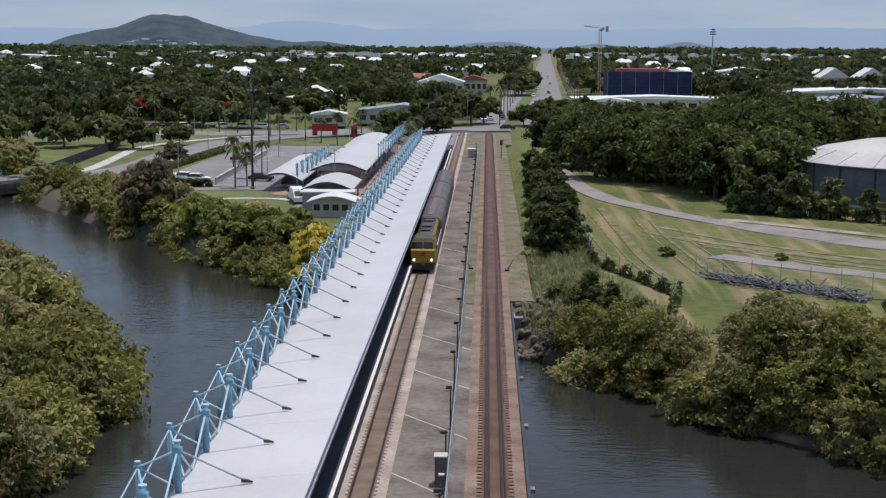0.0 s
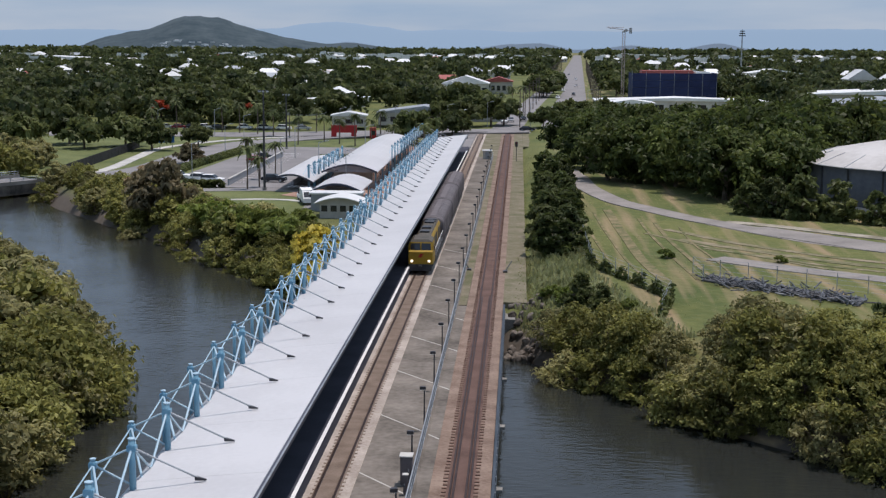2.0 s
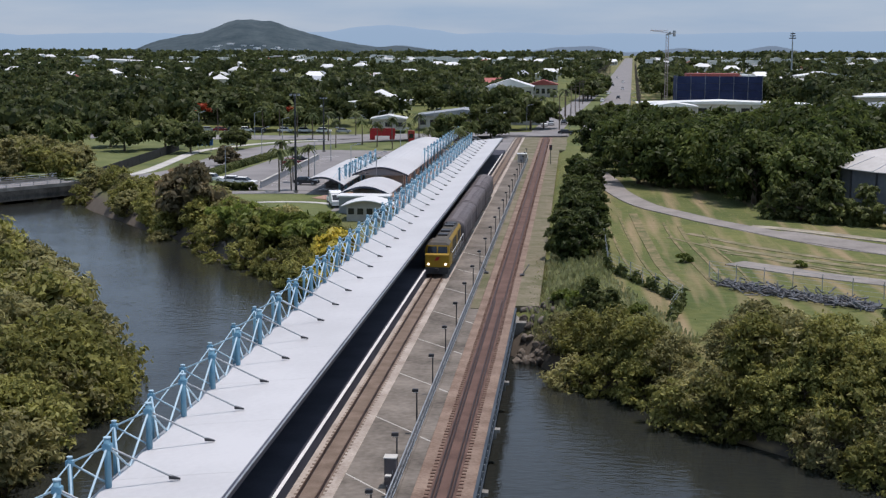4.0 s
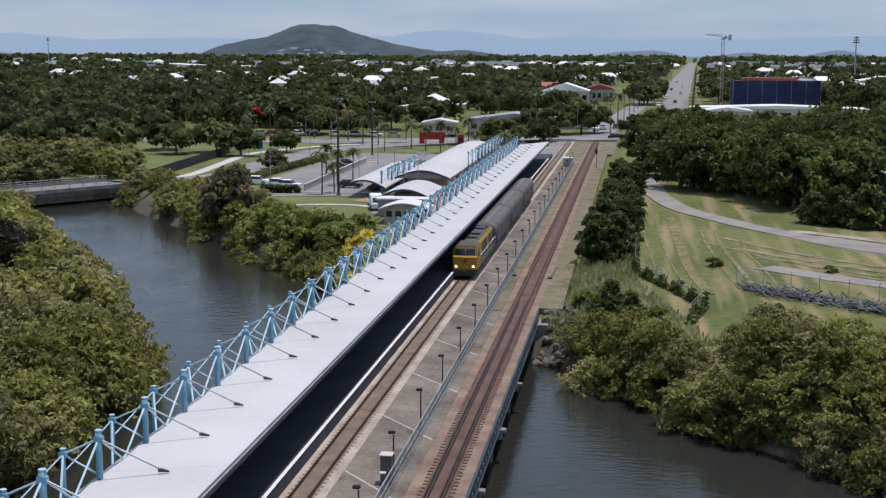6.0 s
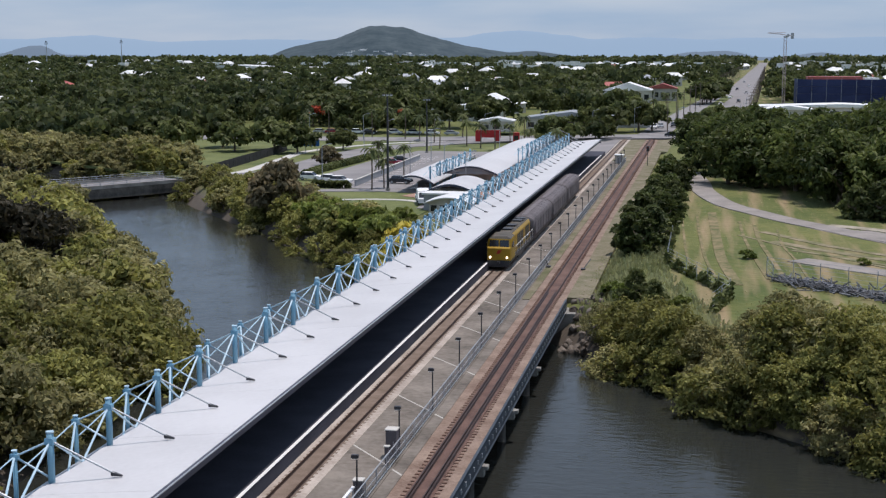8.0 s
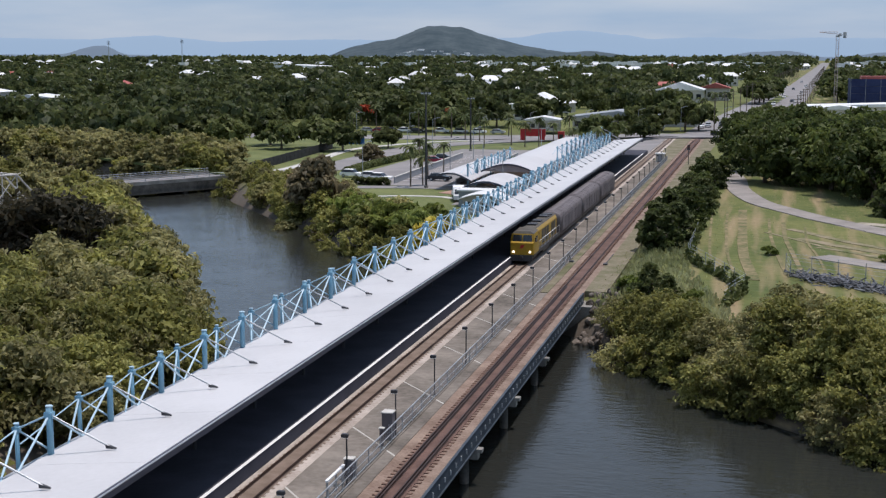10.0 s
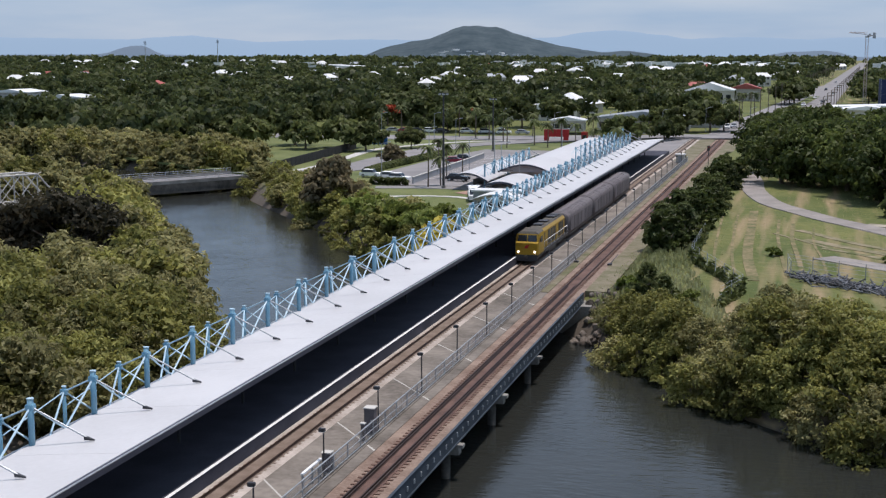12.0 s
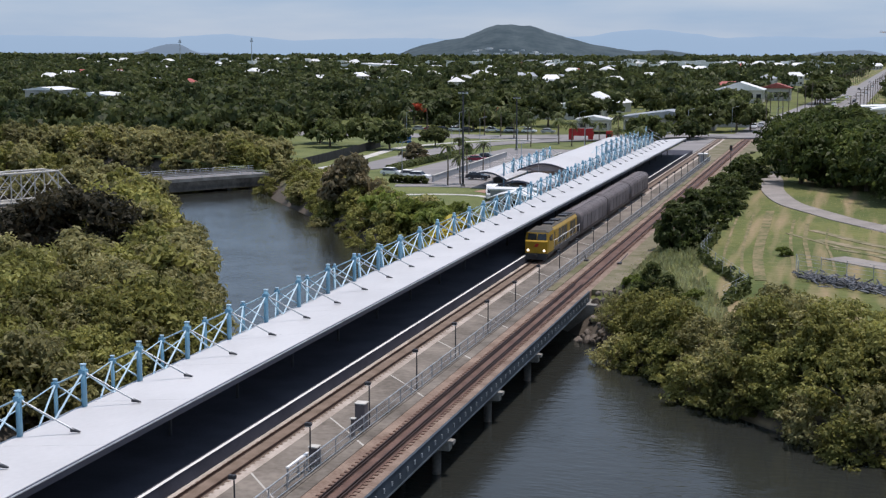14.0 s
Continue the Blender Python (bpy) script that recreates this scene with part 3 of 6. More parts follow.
def truss_bay():
    """One bay: tall mast at the roof's back edge, a lower mast behind, struts between, and a stay down to the roof."""
    t = thing("roof_truss", -7.3, 0, 4.07, 0, "blue tubular steel roof mast with struts and a stay rod", "roof truss", "roof trusses along the platform")
    m_top, f_top = Vector((0, 0, 2.1)), Vector((-1.9, 0.05, 1.2))
    mast = part("mast", tubed((0, 0, -0.15), (0, 0, 2.5), 0.165, 12), M_BLUE, t, "thick blue mast", True)
    part("cap", tubed((0, 0, 2.5), (0, 0, 2.56), 0.19, 12), M_BLUE_LIGHT, mast)
    part("collar", boxed(-0.22, 0.22, -0.2, 0.2, 1.92, 2.24, 0.03), M_BLUE, mast)
    back = part("rear_mast", tubed((-1.9, 0.05, -4.3), (-1.9, 0.05, 1.46), 0.115, 10), M_BLUE, t, "", True)
    part("cap", tubed((-1.9, 0.05, 1.46), (-1.9, 0.05, 1.52), 0.15, 10), M_BLUE_LIGHT, back)
    part("collar", boxed(-2.08, -1.72, -0.12, 0.22, 1.0, 1.34, 0.02), M_BLUE, back)
    rod = part("stay_rod", tubed(m_top, (3.1, 0.32, 0.56), 0.052, 8), M_STEEL, t, "grey stay rod fixed to the roof")
    part("clevis", loft([[(2.9, 0.20, 0.50), (2.9, 0.42, 0.50), (2.9, 0.42, 0.68), (2.9, 0.20, 0.68)], [(3.42, 0.30, 0.47), (3.42, 0.38, 0.47), (3.42, 0.38, 0.54), (3.42, 0.30, 0.54)]]), M_DARK, rod)
    for a, b, r in ((f_top, m_top, 0.05), (f_top, (0, 0, 0.25), 0.055), (f_top, (-0.1, -4.4, 0.0), 0.06), (m_top, (-0.1, -2.9, 0.0), 0.06), (m_top, (-0.1, 3.3, 0.05), 0.055), (f_top, (-1.8, -6.07, 0.4), 0.04)):
        part("strut", tubed(a, b, r, 8), M_BLUE_LIGHT, t)
    return t


bay = truss_bay()
bay.matrix_world = pose(-7.3, 61.35, 4.07)
for k in range(-4, 38):
    if k:
        copy_thing(bay, pose(-7.3, 61.35 + 6.235 * k, 4.07))


# ---------- walkway: joints, fence, lamps, cabinets ----------
joint = None
for k in range(-3, 8):
    y = 76.95 + 12.33 * k
    if joint is None:
        joint = tagged(part("walkway_joint", loft([[(1.52, 0, 0.045), (4.84, -3.98, 0.045), (4.84, -4.16, 0.045), (1.52, -0.18, 0.045)],
                                                   [(1.52, 0, 0.03), (4.84, -3.98, 0.03), (4.84, -4.16, 0.03), (1.52, -0.18, 0.03)]]), M_JOINT),
                       "pale mortar line across the walkway", "joint", "walkway joints", "structure")
        joint.matrix_world = pose(0, y, 0)
        ledge = tagged(part("ledge_joint", loft([[(4.86, -4.0, -0.012), (5.78, -5.1, -0.012), (5.78, -5.32, -0.012), (4.86, -4.2, -0.012)],
                                                 [(4.86, -4.0, -0.03), (5.78, -5.1, -0.03), (5.78, -5.32, -0.03), (4.86, -4.2, -0.03)]]), M_JOINT),
                       "pale mortar line across the ledge", "joint", "walkway joints", "structure")
        ledge.matrix_world = pose(0, y, 0)
    else:
        copy_thing(joint, pose(0, y, 0))
        copy_thing(ledge, pose(0, y, 0))


def railing():
    span = 4.9
    t = thing("railing", 4.86, 0, 0.04, 0, "galvanised steel railing with wire mesh infill", "railing", "railings along the walkway")
    part("top_rail", tubed((0, 0, 1.05), (0, span, 1.05), 0.045, 8), M_STEEL, t)
    part("mid_rail", tubed((0, 0, 0.55), (0, span, 0.55), 0.028, 6), M_STEEL, t)
    part("bottom_rail", tubed((0, 0, 0.12), (0, span, 0.12), 0.03, 6), M_STEEL, t)
    for y in (0, span / 2):
        part("post", tubed((0, y, 0), (0, y, 1.05), 0.04, 8), M_STEEL, t)
    bm = bmesh.new()
    for i in range(1, 32):
        y = span * i / 32
        box(bm, -0.006, 0.006, y - 0.006, y + 0.006, 0.12, 1.05)
    part("mesh_infill", bm, M_STEEL, t)
    return t


r0 = railing()
r0.matrix_world = pose(4.86, 40, 0.04)
for k in range(1, 53):
    copy_thing(r0, pose(4.86, 40 + 4.9 * k, 0.04))


def walkway_lamp():
    t = thing("lamp_post", 4.4, 0, 0.04, 0, "slim dark lamp post with a small box lantern", "lamp post", "lamp posts along the walkway")
    part("pole", tubed((0, 0, 0), (0, 0, 2.75), 0.055, 8, 0.045), M_DARK, t)
    part("base_plate", boxed(-0.14, 0.14, -0.14, 0.14, 0, 0.03), M_DARK, t)
    head = part("lantern", boxed(-0.30, 0.10, -0.13, 0.13, 2.72, 2.93, 0.03), M_DARK, t)
    part("lens", boxed(-0.27, 0.07, -0.10, 0.10, 2.695, 2.72), M_WHITE, head, "white lamp lens")
    return t


l0 = walkway_lamp()
l0.matrix_world = pose(4.7, 65.8, 0.04)
for k in [-2, -1] + list(range(1, 24)):
    copy_thing(l0, pose(4.7, 65.8 + 10.0 * k, 0.04))


def cabinet(x, y, w, d, h, label):
    t = thing("equipment_cabinet", x, y, 0.04, 0, label, "cabinet")
    part("body", boxed(-w / 2, w / 2, -d / 2, d / 2, 0.08, h, 0.02), M_MAROON, t)
    part("plinth", boxed(-w / 2 + 0.04, w / 2 - 0.04, -d / 2 + 0.04, d / 2 - 0.04, 0, 0.08), M_CONC, t)
    lid = part("lid", boxed(-w / 2 - 0.05, w / 2 + 0.05, -d / 2 - 0.05, d / 2 + 0.05, h, h + 0.06), M_PALE, t, "pale sloping lid")
    door = part("door", boxed(-w / 2 + 0.06, w / 2 - 0.06, -d / 2 - 0.025, -d / 2, 0.2, h - 0.1), M_MAROON, t)
    part("handle", boxed(w / 2 - 0.2, w / 2 - 0.16, -d / 2 - 0.05, -d / 2 - 0.025, h * 0.5, h * 0.6), M_STEEL, door)


cabinet(4.45, 75.0, 0.66, 0.7, 1.7, "tall grey-brown steel equipment cabinet on the walkway")
cabinet(4.5, 66.9, 0.5, 0.5, 1.15, "low grey steel equipment cabinet on the walkway")
cabinet(4.55, 73.2, 0.24, 0.24, 1.15, "narrow dark switch cabinet beside the larger one")


def bench_frame():
    t = thing("handrail_frame", 4.45, 64.6, 0.04, 0, "white-topped steel barrier frame on the walkway", "barrier")
    part("top_bar", boxed(-0.08, 0.08, -1.6, 1.4, 1.0, 1.1), M_WHITE, t)
    for y in (-1.5, 0, 1.3):
        part("leg", boxed(-0.05, 0.05, y - 0.05, y + 0.05, 0, 1.0), M_STEEL, t)
    part("rail", tubed((0, -1.5, 0.5), (0, 1.3, 0.5), 0.03, 6), M_STEEL, t)


bench_frame()
hut = thing("signal_hut", 3.7, 294.5, 0.04, 0, "small white-roofed signal hut at the walkway's end", "hut")
part("body", boxed(-0.9, 0.9, -1, 1, 0, 1.75, 0.03), M_WALL, hut)
part("roof", boxed(-1.1, 1.1, -1.2, 1.2, 1.75, 1.95, 0.03), M_TIN, hut, "white roof")
part("door", boxed(-0.4, 0.4, -1.03, -1.0, 0.05, 1.6), M_GREYTIN, hut)
for x, y in ((9.3, 147.5), (5.25, 148.5)):
    lev = thing("point_lever", x, y, -0.03, 0, "dark track-side point lever with a leaning rod", "lever")
    part("rod", tubed((0, 0, 0.1), (0.7 if x > 7 else -0.7, 1.6, 1.0), 0.06, 6), M_DARK, lev)
    part("base", boxed(-0.25, 0.25, -0.4, 0.4, 0, 0.18, 0.02), M_DARK, lev)
sig = thing("rail_signal", 10.1, 290, 0, 0, "trackside colour-light signal on a post", "signal")
part("post", tubed((0, 0, 0), (0, 0, 3.6), 0.07, 8), M_DARK, sig)
head = part("head", boxed(-0.3, 0.3, -0.12, 0.12, 3.1, 4.2, 0.03), M_DARK, sig)
part("lens", tubed((0, -0.16, 3.9), (0, -0.12, 3.9), 0.1, 10), M_RED, head, "red lens")


# ---------- train ----------
def body_ring(y, w, z0, z1, crown, n=7):
    """Cross-section of a rail vehicle with a rounded roof."""
    pts = [(-w, y, z0), (w, y, z0), (w, y, z1)]
    for i in range(1, n):
        a = math.pi * i / n
        pts.append((w * math.cos(a), y, z1 + crown * math.sin(a)))
    return pts + [(-w, y, z1)]


def bogie(t, y):
    b = part("bogie", boxed(-1.0, 1.0, y - 1.6, y + 1.6, 0.35, 0.75, 0.05), M_DARK, t)
    for dy in (-1.1, 1.1):
        for sx in (-0.56, 0.56):
            part("wheel", tubed((sx - 0.06, y + dy, 0.45), (sx + 0.06, y + dy, 0.45), 0.44, 16), M_DARK, b)


def loco():
    t = thing("locomotive", TRACK_L, 144.7, 0.17, 0, "yellow diesel locomotive with lit headlamps and sooty roof", "locomotive")
    w, L = 1.38, 19.6
    part("frame", boxed(-w, w, 0.3, L, 0.75, 1.1, 0.04), M_DARK, t)
    part("cab", loft([[(-w * .93, 0.1, 1.0), (w * .93, 0.1, 1.0), (w * .93, 0.1, 2.35), (-w * .93, 0.1, 2.35)],
                      [(-w, 0.45, 1.0), (w, 0.45, 1.0), (w, 0.45, 2.5), (-w, 0.45, 2.5)]]), M_YELLOW, t, "yellow nose")
    cab = part("cab", loft([[(-w, .46, 1.0), (w, .46, 1.0), (w, .46, 2.45), (w * .93, .75, 3.35), (-w * .93, .75, 3.35), (-w, .46, 2.45)],
                            [(-w, 3.6, 1.0), (w, 3.6, 1.0), (w, 3.6, 2.6), (w * .93, 3.6, 3.45), (-w * .93, 3.6, 3.45), (-w, 3.6, 2.6)]]), M_YELLOW, t)
    part("cab_roof", loft([[(-w * .93, .75, 3.35), (w * .93, .75, 3.35), (w * .6, .95, 3.62), (-w * .6, .95, 3.62)],
                           [(-w * .93, 3.6, 3.45), (w * .93, 3.6, 3.45), (w * .6, 3.6, 3.75), (-w * .6, 3.6, 3.75)]]), M_LOCO_ROOF, t)
    for a, b in ((-1.12, -0.08), (0.08, 1.12)):
        part("windscreen", loft([[(a, .44, 2.5), (b, .44, 2.5), (b * .95, .66, 3.22), (a * .95, .66, 3.22)], [(a, .5, 2.5), (b, .5, 2.5), (b * .95, .74, 3.22), (a * .95, .74, 3.22)]]), M_GLASS, cab, "dark windscreen")
    for s in (-1, 1):
        part("side_window", boxed(s * w - 0.015, s * w + 0.015, 1.5, 2.6, 2.3, 3.0) if s > 0 else boxed(-w - 0.015, -w + 0.015, 1.5, 2.6, 2.3, 3.0), M_GLASS, cab)
        part("headlamp", tubed((s * 0.95, 0.02, 1.35), (s * 0.95, 0.12, 1.35), 0.14, 12), M_LAMP, cab, "lit headlamp")
        part("mirror", boxed(s * 1.48 - 0.06, s * 1.48 + 0.06, 0.7, 0.8, 2.5, 2.9), M_DARK, cab)
    part("emblem", loft([[(-0.3, 0.085, 1.75), (0.1, 0.085, 1.75), (0.35, 0.085, 2.15), (-0.05, 0.085, 2.15)], [(-0.3, 0.1, 1.75), (0.1, 0.1, 1.75), (0.35, 0.1, 2.15), (-0.05, 0.1, 2.15)]]), M_RED, cab, "plain red slanted mark")
    part("pilot", loft([[(-1.2, -0.05, 0.3), (1.2, -0.05, 0.3), (1.3, 0.05, 1.0), (-1.3, 0.05, 1.0)], [(-1.2, 0.3, 0.3), (1.2, 0.3, 0.3), (1.3, 0.3, 1.0), (-1.3, 0.3, 1.0)]]), M_DARK, t)
    part("coupler", boxed(-0.18, 0.18, -0.5, 0.1, 0.65, 0.95, 0.04), M_DARK, t)
    hood = part("hood", loft([[(-1.02, y, 1.1), (1.02, y, 1.1), (1.02, y, 3.1), (0.8, y, 3.45), (-0.8, y, 3.45), (-1.02, y, 3.1)] for y in (3.61, L - 0.6)]), M_YELLOW, t)
    part("hood_roof", loft([[(-0.82, y, 3.46), (0.82, y, 3.46), (0.6, y, 3.62), (-0.6, y, 3.62)] for y in (3.7, L - 0.65)]), M_LOCO_ROOF, t, "soot-blackened roof")
    for y in (6.2, 9.5, 14.2):
        part("exhaust_box", boxed(-0.55, 0.55, y, y + 1.5, 3.62, 3.8, 0.03), M_DARK, hood)
    for y in (15.6, 17.4):
        part("radiator_fan", tubed((0, y, 3.6), (0, y, 3.74), 0.7, 18), M_DARK, hood)
    for k in range(8):
        for s in (-1, 1):
            part("hood_door", boxed(s * 1.025 - 0.015, s * 1.025 + 0.015, 4.2 + k * 1.75, 5.7 + k * 1.75, 1.3, 2.95), M_YELLOW if k % 4 == 1 else M_LOCO_ROOF, hood)
    for s in (-1, 1):
        part("handrail", tubed((s * 1.34, 3.7, 2.1), (s * 1.34, L - 0.3, 2.1), 0.03, 6), M_WHITE, t)
        part("side_sill", boxed(s * 1.385 - 0.02, s * 1.385 + 0.02, 3.7, L, 0.8, 1.15), M_DARK, t)
        for k in range(8):
            part("stanchion", tubed((s * 1.34, 3.8 + k * 2.2, 1.1), (s * 1.34, 3.8 + k * 2.2, 2.1), 0.025, 6), M_WHITE, t)
    part("fuel_tank", boxed(-1.2, 1.2, 7.5, 12.3, 0.25, 0.75, 0.08), M_DARK, t)
    bogie(t, 3.2)
    bogie(t, L - 3.2)


loco()


def wagon(L):
    t = thing("passenger_carriage", TRACK_L, 0, 0.17, 0, "dull grey-mauve carriage with a rounded roof", "carriage", "carriages behind the locomotive")
    w = 1.40
    part("body", loft([body_ring(0.12, w * .94, 0.85, 2.95, 0.62), body_ring(0.3, w, 0.75, 3.0, 0.66), body_ring(L - 0.3, w, 0.75, 3.0, 0.66), body_ring(L - 0.12, w * .94, 0.85, 2.95, 0.62)]), M_MAROON, t, "", True)
    part("roof_walk", boxed(-0.32, 0.32, 1.0, L - 1.0, 3.66, 3.70), M_MAROON_ROOF, t)
    for i in range(9):
        y = 1.2 + i * (L - 2.4) / 8
        rib = [(math.cos(math.pi * k / 8) * (w + 0.012), math.sin(math.pi * k / 8) * 0.675 + 3.0) for k in range(9)]
        part("roof_rib", loft([[(a, y + d, b) for a, b in rib] for d in (-0.04, 0.04)]), M_MAROON_ROOF, t)
    for s in (-1, 1):
        for k in range(6):
            y = 1.5 + k * (L - 3.0) / 6
            part("louvre_panel" if k % 3 else "door", boxed(s * (w + 0.008) - 0.02, s * (w + 0.008) + 0.02, y + 0.15, y + (L - 3) / 6 - 0.15, 1.1, 2.8), M_MAROON if k % 3 else M_MAROON_ROOF, t)
        part("sill", boxed(s * 1.37 - 0.04, s * 1.37 + 0.04, 0.4, L - 0.4, 0.68, 0.82), M_DARK, t)
    for e in (-0.25, L + 0.02):
        part("gangway", boxed(-0.5, 0.5, e, e + 0.23, 1.0, 3.2), M_DARK, t)
    bogie(t, 2.8)
    bogie(t, L - 2.8)
    return t


car = wagon(20.0)
car.matrix_world = pose(TRACK_L, 164.5, 0.17)
for y in (185.0, 205.5):
    copy_thing(car, pose(TRACK_L, y, 0.17))


# ---------- station buildings ----------
def barrel_roof(name, x0, x1, y0, y1, z, rise, label, n=10, thick=0.18, lift=0.0):
    ring_top = [(x0 + (x1 - x0) * i / n, z + rise * math.sin(math.pi * i / n) + lift * i / n) for i in range(n + 1)]
    ring = ring_top + [(a, b - thick) for a, b in reversed(ring_top)]
    t = thing(name, (x0 + x1) / 2, (y0 + y1) / 2, 0, 0, label, "roof")
    cx, cy = (x0 + x1) / 2, (y0 + y1) / 2
    part("roof_sheet", loft([[(a - cx, y - cy, b) for a, b in ring] for y in (y0, y1)]), M_ROOF, t)
    part("fascia", loft([[(a - cx, y - cy, b + (0.03 if k <= n else -0.12)) for k, (a, b) in enumerate(ring)] for y in (y0 - 0.12, y0 - 0.003)]), M_ROOF_EDGE, t, "dark edge trim")
    return t


def columns(t, pts, z0, z1):
    for x, y in pts:
        part("column", tubed((x - t.location.x, y - t.location.y, z0), (x - t.location.x, y - t.location.y, z1), 0.14, 10), M_BLUE, t)


wing = barrel_roof("station_wing_roof", -24.4, -14.4, 236, 318, 2.5, 1.35, "broad white barrel-vaulted roof over the station concourse")
columns(wing, [(x, y) for x in (-23.4, -15.2) for y in range(240, 316, 12)], -0.7, 2.8)
part("end_wall", loft([[(a, -40.5, b) for a, b in [(-4.6, 2.35)] + [(-4.6 + 9.2 * i / 10, 2.45 + 1.28 * math.sin(math.pi * i / 10)) for i in range(11)] + [(4.6, 2.35)]],
                       [(a, -40.3, b) for a, b in [(-4.6, 2.35)] + [(-4.6 + 9.2 * i / 10, 2.45 + 1.28 * math.sin(math.pi * i / 10)) for i in range(11)] + [(4.6, 2.35)]]]), M_GREYTIN, wing, "grey gable infill")
part("concourse_wall", boxed(-3.5, 3.5, -36, 39, -0.7, 2.3), M_WALL, wing, "pale rendered wall")
for k in range(11):
    part("window", boxed(3.48, 3.56, -34.5 + k * 6.4, -31 + k * 6.4, 0.1, 1.8), M_GLASS, wing)
entry = barrel_roof("entry_canopy", -22.6, -14.4, 212, 228, 1.7, 1.2, "small white arched entry canopy with a dark edge")
columns(entry, [(-22.0, 213), (-15.0, 213), (-22.0, 227), (-15.0, 227)], -0.7, 1.8)
part("end_wall", boxed(-2.8, 3.0, -2.0, 3.5, -0.7, 1.6), M_GREYTIN, entry, "grey wall under the canopy")
dropoff = barrel_roof("drop_off_canopy", -31.6, -25.2, 231, 272, 2.0, 0.85, "white curved canopy over the drop-off lane", lift=-0.9)
columns(dropoff, [(-26.2, y) for y in range(233, 272, 7)], -0.7, 4.0)
store = thing("flat_roofed_store", -17.6, 207.5, -0.9, 0, "flat white-roofed store shed with grey wall", "shed")
part("wall", boxed(-4.0, 3.8, -1.6, 1.6, 0, 2.7), M_GREYTIN, store)
part("roof", boxed(-4.3, 4.1, -1.9, 1.9, 2.7, 2.95), M_TIN, store, "white flat roof")
hut2 = thing("arched_hut", -16.0, 200.3, -1.15, 0, "small building with curved white roof and dark windows", "hut")
part("wall", boxed(-3.0, 3.0, -2.6, 2.6, 0, 2.6), M_WALL, hut2)
arc = [(-3.8 + 7.6 * i / 10, 2.6 + 0.9 * math.sin(math.pi * i / 10)) for i in range(11)]
part("roof", loft([[(a, y, b) for a, b in arc + [(a, b - 0.14) for a, b in reversed(arc)]] for y in (-3.2, 3.0)]), M_TIN, hut2, "curved white roof")
part("gable", loft([[(a, y, b - 0.13) for a, b in arc] for y in (-2.62, -2.5)]), M_WALL, hut2)
for x in (-2.3, -0.9, 0.5, 1.9):
    part("window", boxed(x - 0.45, x + 0.45, -2.66, -2.6, 1.3, 2.2), M_GLASS, hut2)

# second row of masts over the concourse
for k in range(10):
    copy_thing(bay, pose(-12.4, 262 + 6.235 * k, 3.9))
    if k < 6:
        copy_thing(bay, pose(-24.6, 234 + 6.235 * k, 2.3))


# ---------- vehicles ----------
def make_car(body_mat, label, L=4.5, W=1.8, Hh=1.5, ute=False):
    t = thing("parked_car", 0, 0, 0, 0, label, "car", "parked cars")
    w = W / 2
    prof = [(-L / 2, 0.35), (-L / 2, 0.78), (-L / 2 + 0.1, 0.9), (-L * .2, 1.0), (L / 2 - 0.15, 0.98), (L / 2, 0.8), (L / 2, 0.35)]
    body = part("body", loft([[(x, y, z) for y, z in prof] for x in (-w, -w * .5, w * .5, w)]), body_mat, t)
    r = L * .12 if ute else L * .40
    cabin = part("cabin", loft([[(-w * .93, -L * .24, .98), (w * .93, -L * .24, .98), (w * .93, r, .98), (-w * .93, r, .98)],
                                [(-w * .78, -L * .08, Hh - .05), (w * .78, -L * .08, Hh - .05), (w * .78, r * .82, Hh - .05), (-w * .78, r * .82, Hh - .05)]]), M_GLASS, t, "dark windows")
    part("roof_panel", loft([[(-w * .79, -L * .09, Hh - .05), (w * .79, -L * .09, Hh - .05), (w * .79, r * .84, Hh - .05), (-w * .79, r * .84, Hh - .05)],
                             [(-w * .72, -L * .06, Hh), (w * .72, -L * .06, Hh), (w * .72, r * .8, Hh), (-w * .72, r * .8, Hh)]]), body_mat, t)
    for y in (-L * .31, L * .31):
        for s in (-1, 1):
            wh = part("wheel", tubed((s * (w - .2), y, .33), (s * (w + .02), y, .33), .33, 14), M_DARK, t)
            part("rim", tubed((s * (w + .02), y, .33), (s * (w + .03), y, .33), .2, 10), M_STEEL, wh)
    for s in (-1, 1):
        part("headlight", boxed(s * w * .75 - .16, s * w * .75 + .16, -L / 2 - .02, -L / 2 + .03, .66, .8), M_WHITE, body)
        part("tail_light", boxed(s * w * .8 - .12, s * w * .8 + .12, L / 2 - .03, L / 2 + .02, .66, .82), M_RED, body)
    return t


M_CARDARK = mat("dark_car_paint", (0.02, 0.022, 0.028), (0.035, 0.038, 0.045), 0.8, 6, 0.25, 0)
M_CARRED = mat("red_car_paint", (0.20, 0.012, 0.03), (0.26, 0.02, 0.04), 0.8, 6, 0.3, 0)
M_CARSILVER = mat("silver_car_paint", (0.45, 0.46, 0.48), (0.55, 0.56, 0.57), 0.8, 6, 0.25, 0, metal=0.3)
white_car = make_car(M_WHITE, "white parked car in the station car park", 4.6, 1.85, 1.6)
dark_car = make_car(M_CARDARK, "dark grey parked car in the station car park", 4.6, 1.85, 1.5)
red_car = make_car(M_CARRED, "dark red parked car in the station car park", 4.6, 1.85, 1.5)
silver_car = make_car(M_CARSILVER, "silver car on the street", 4.5, 1.8, 1.5)


# ---------- vegetation ----------
RNG = np.random.default_rng(7)


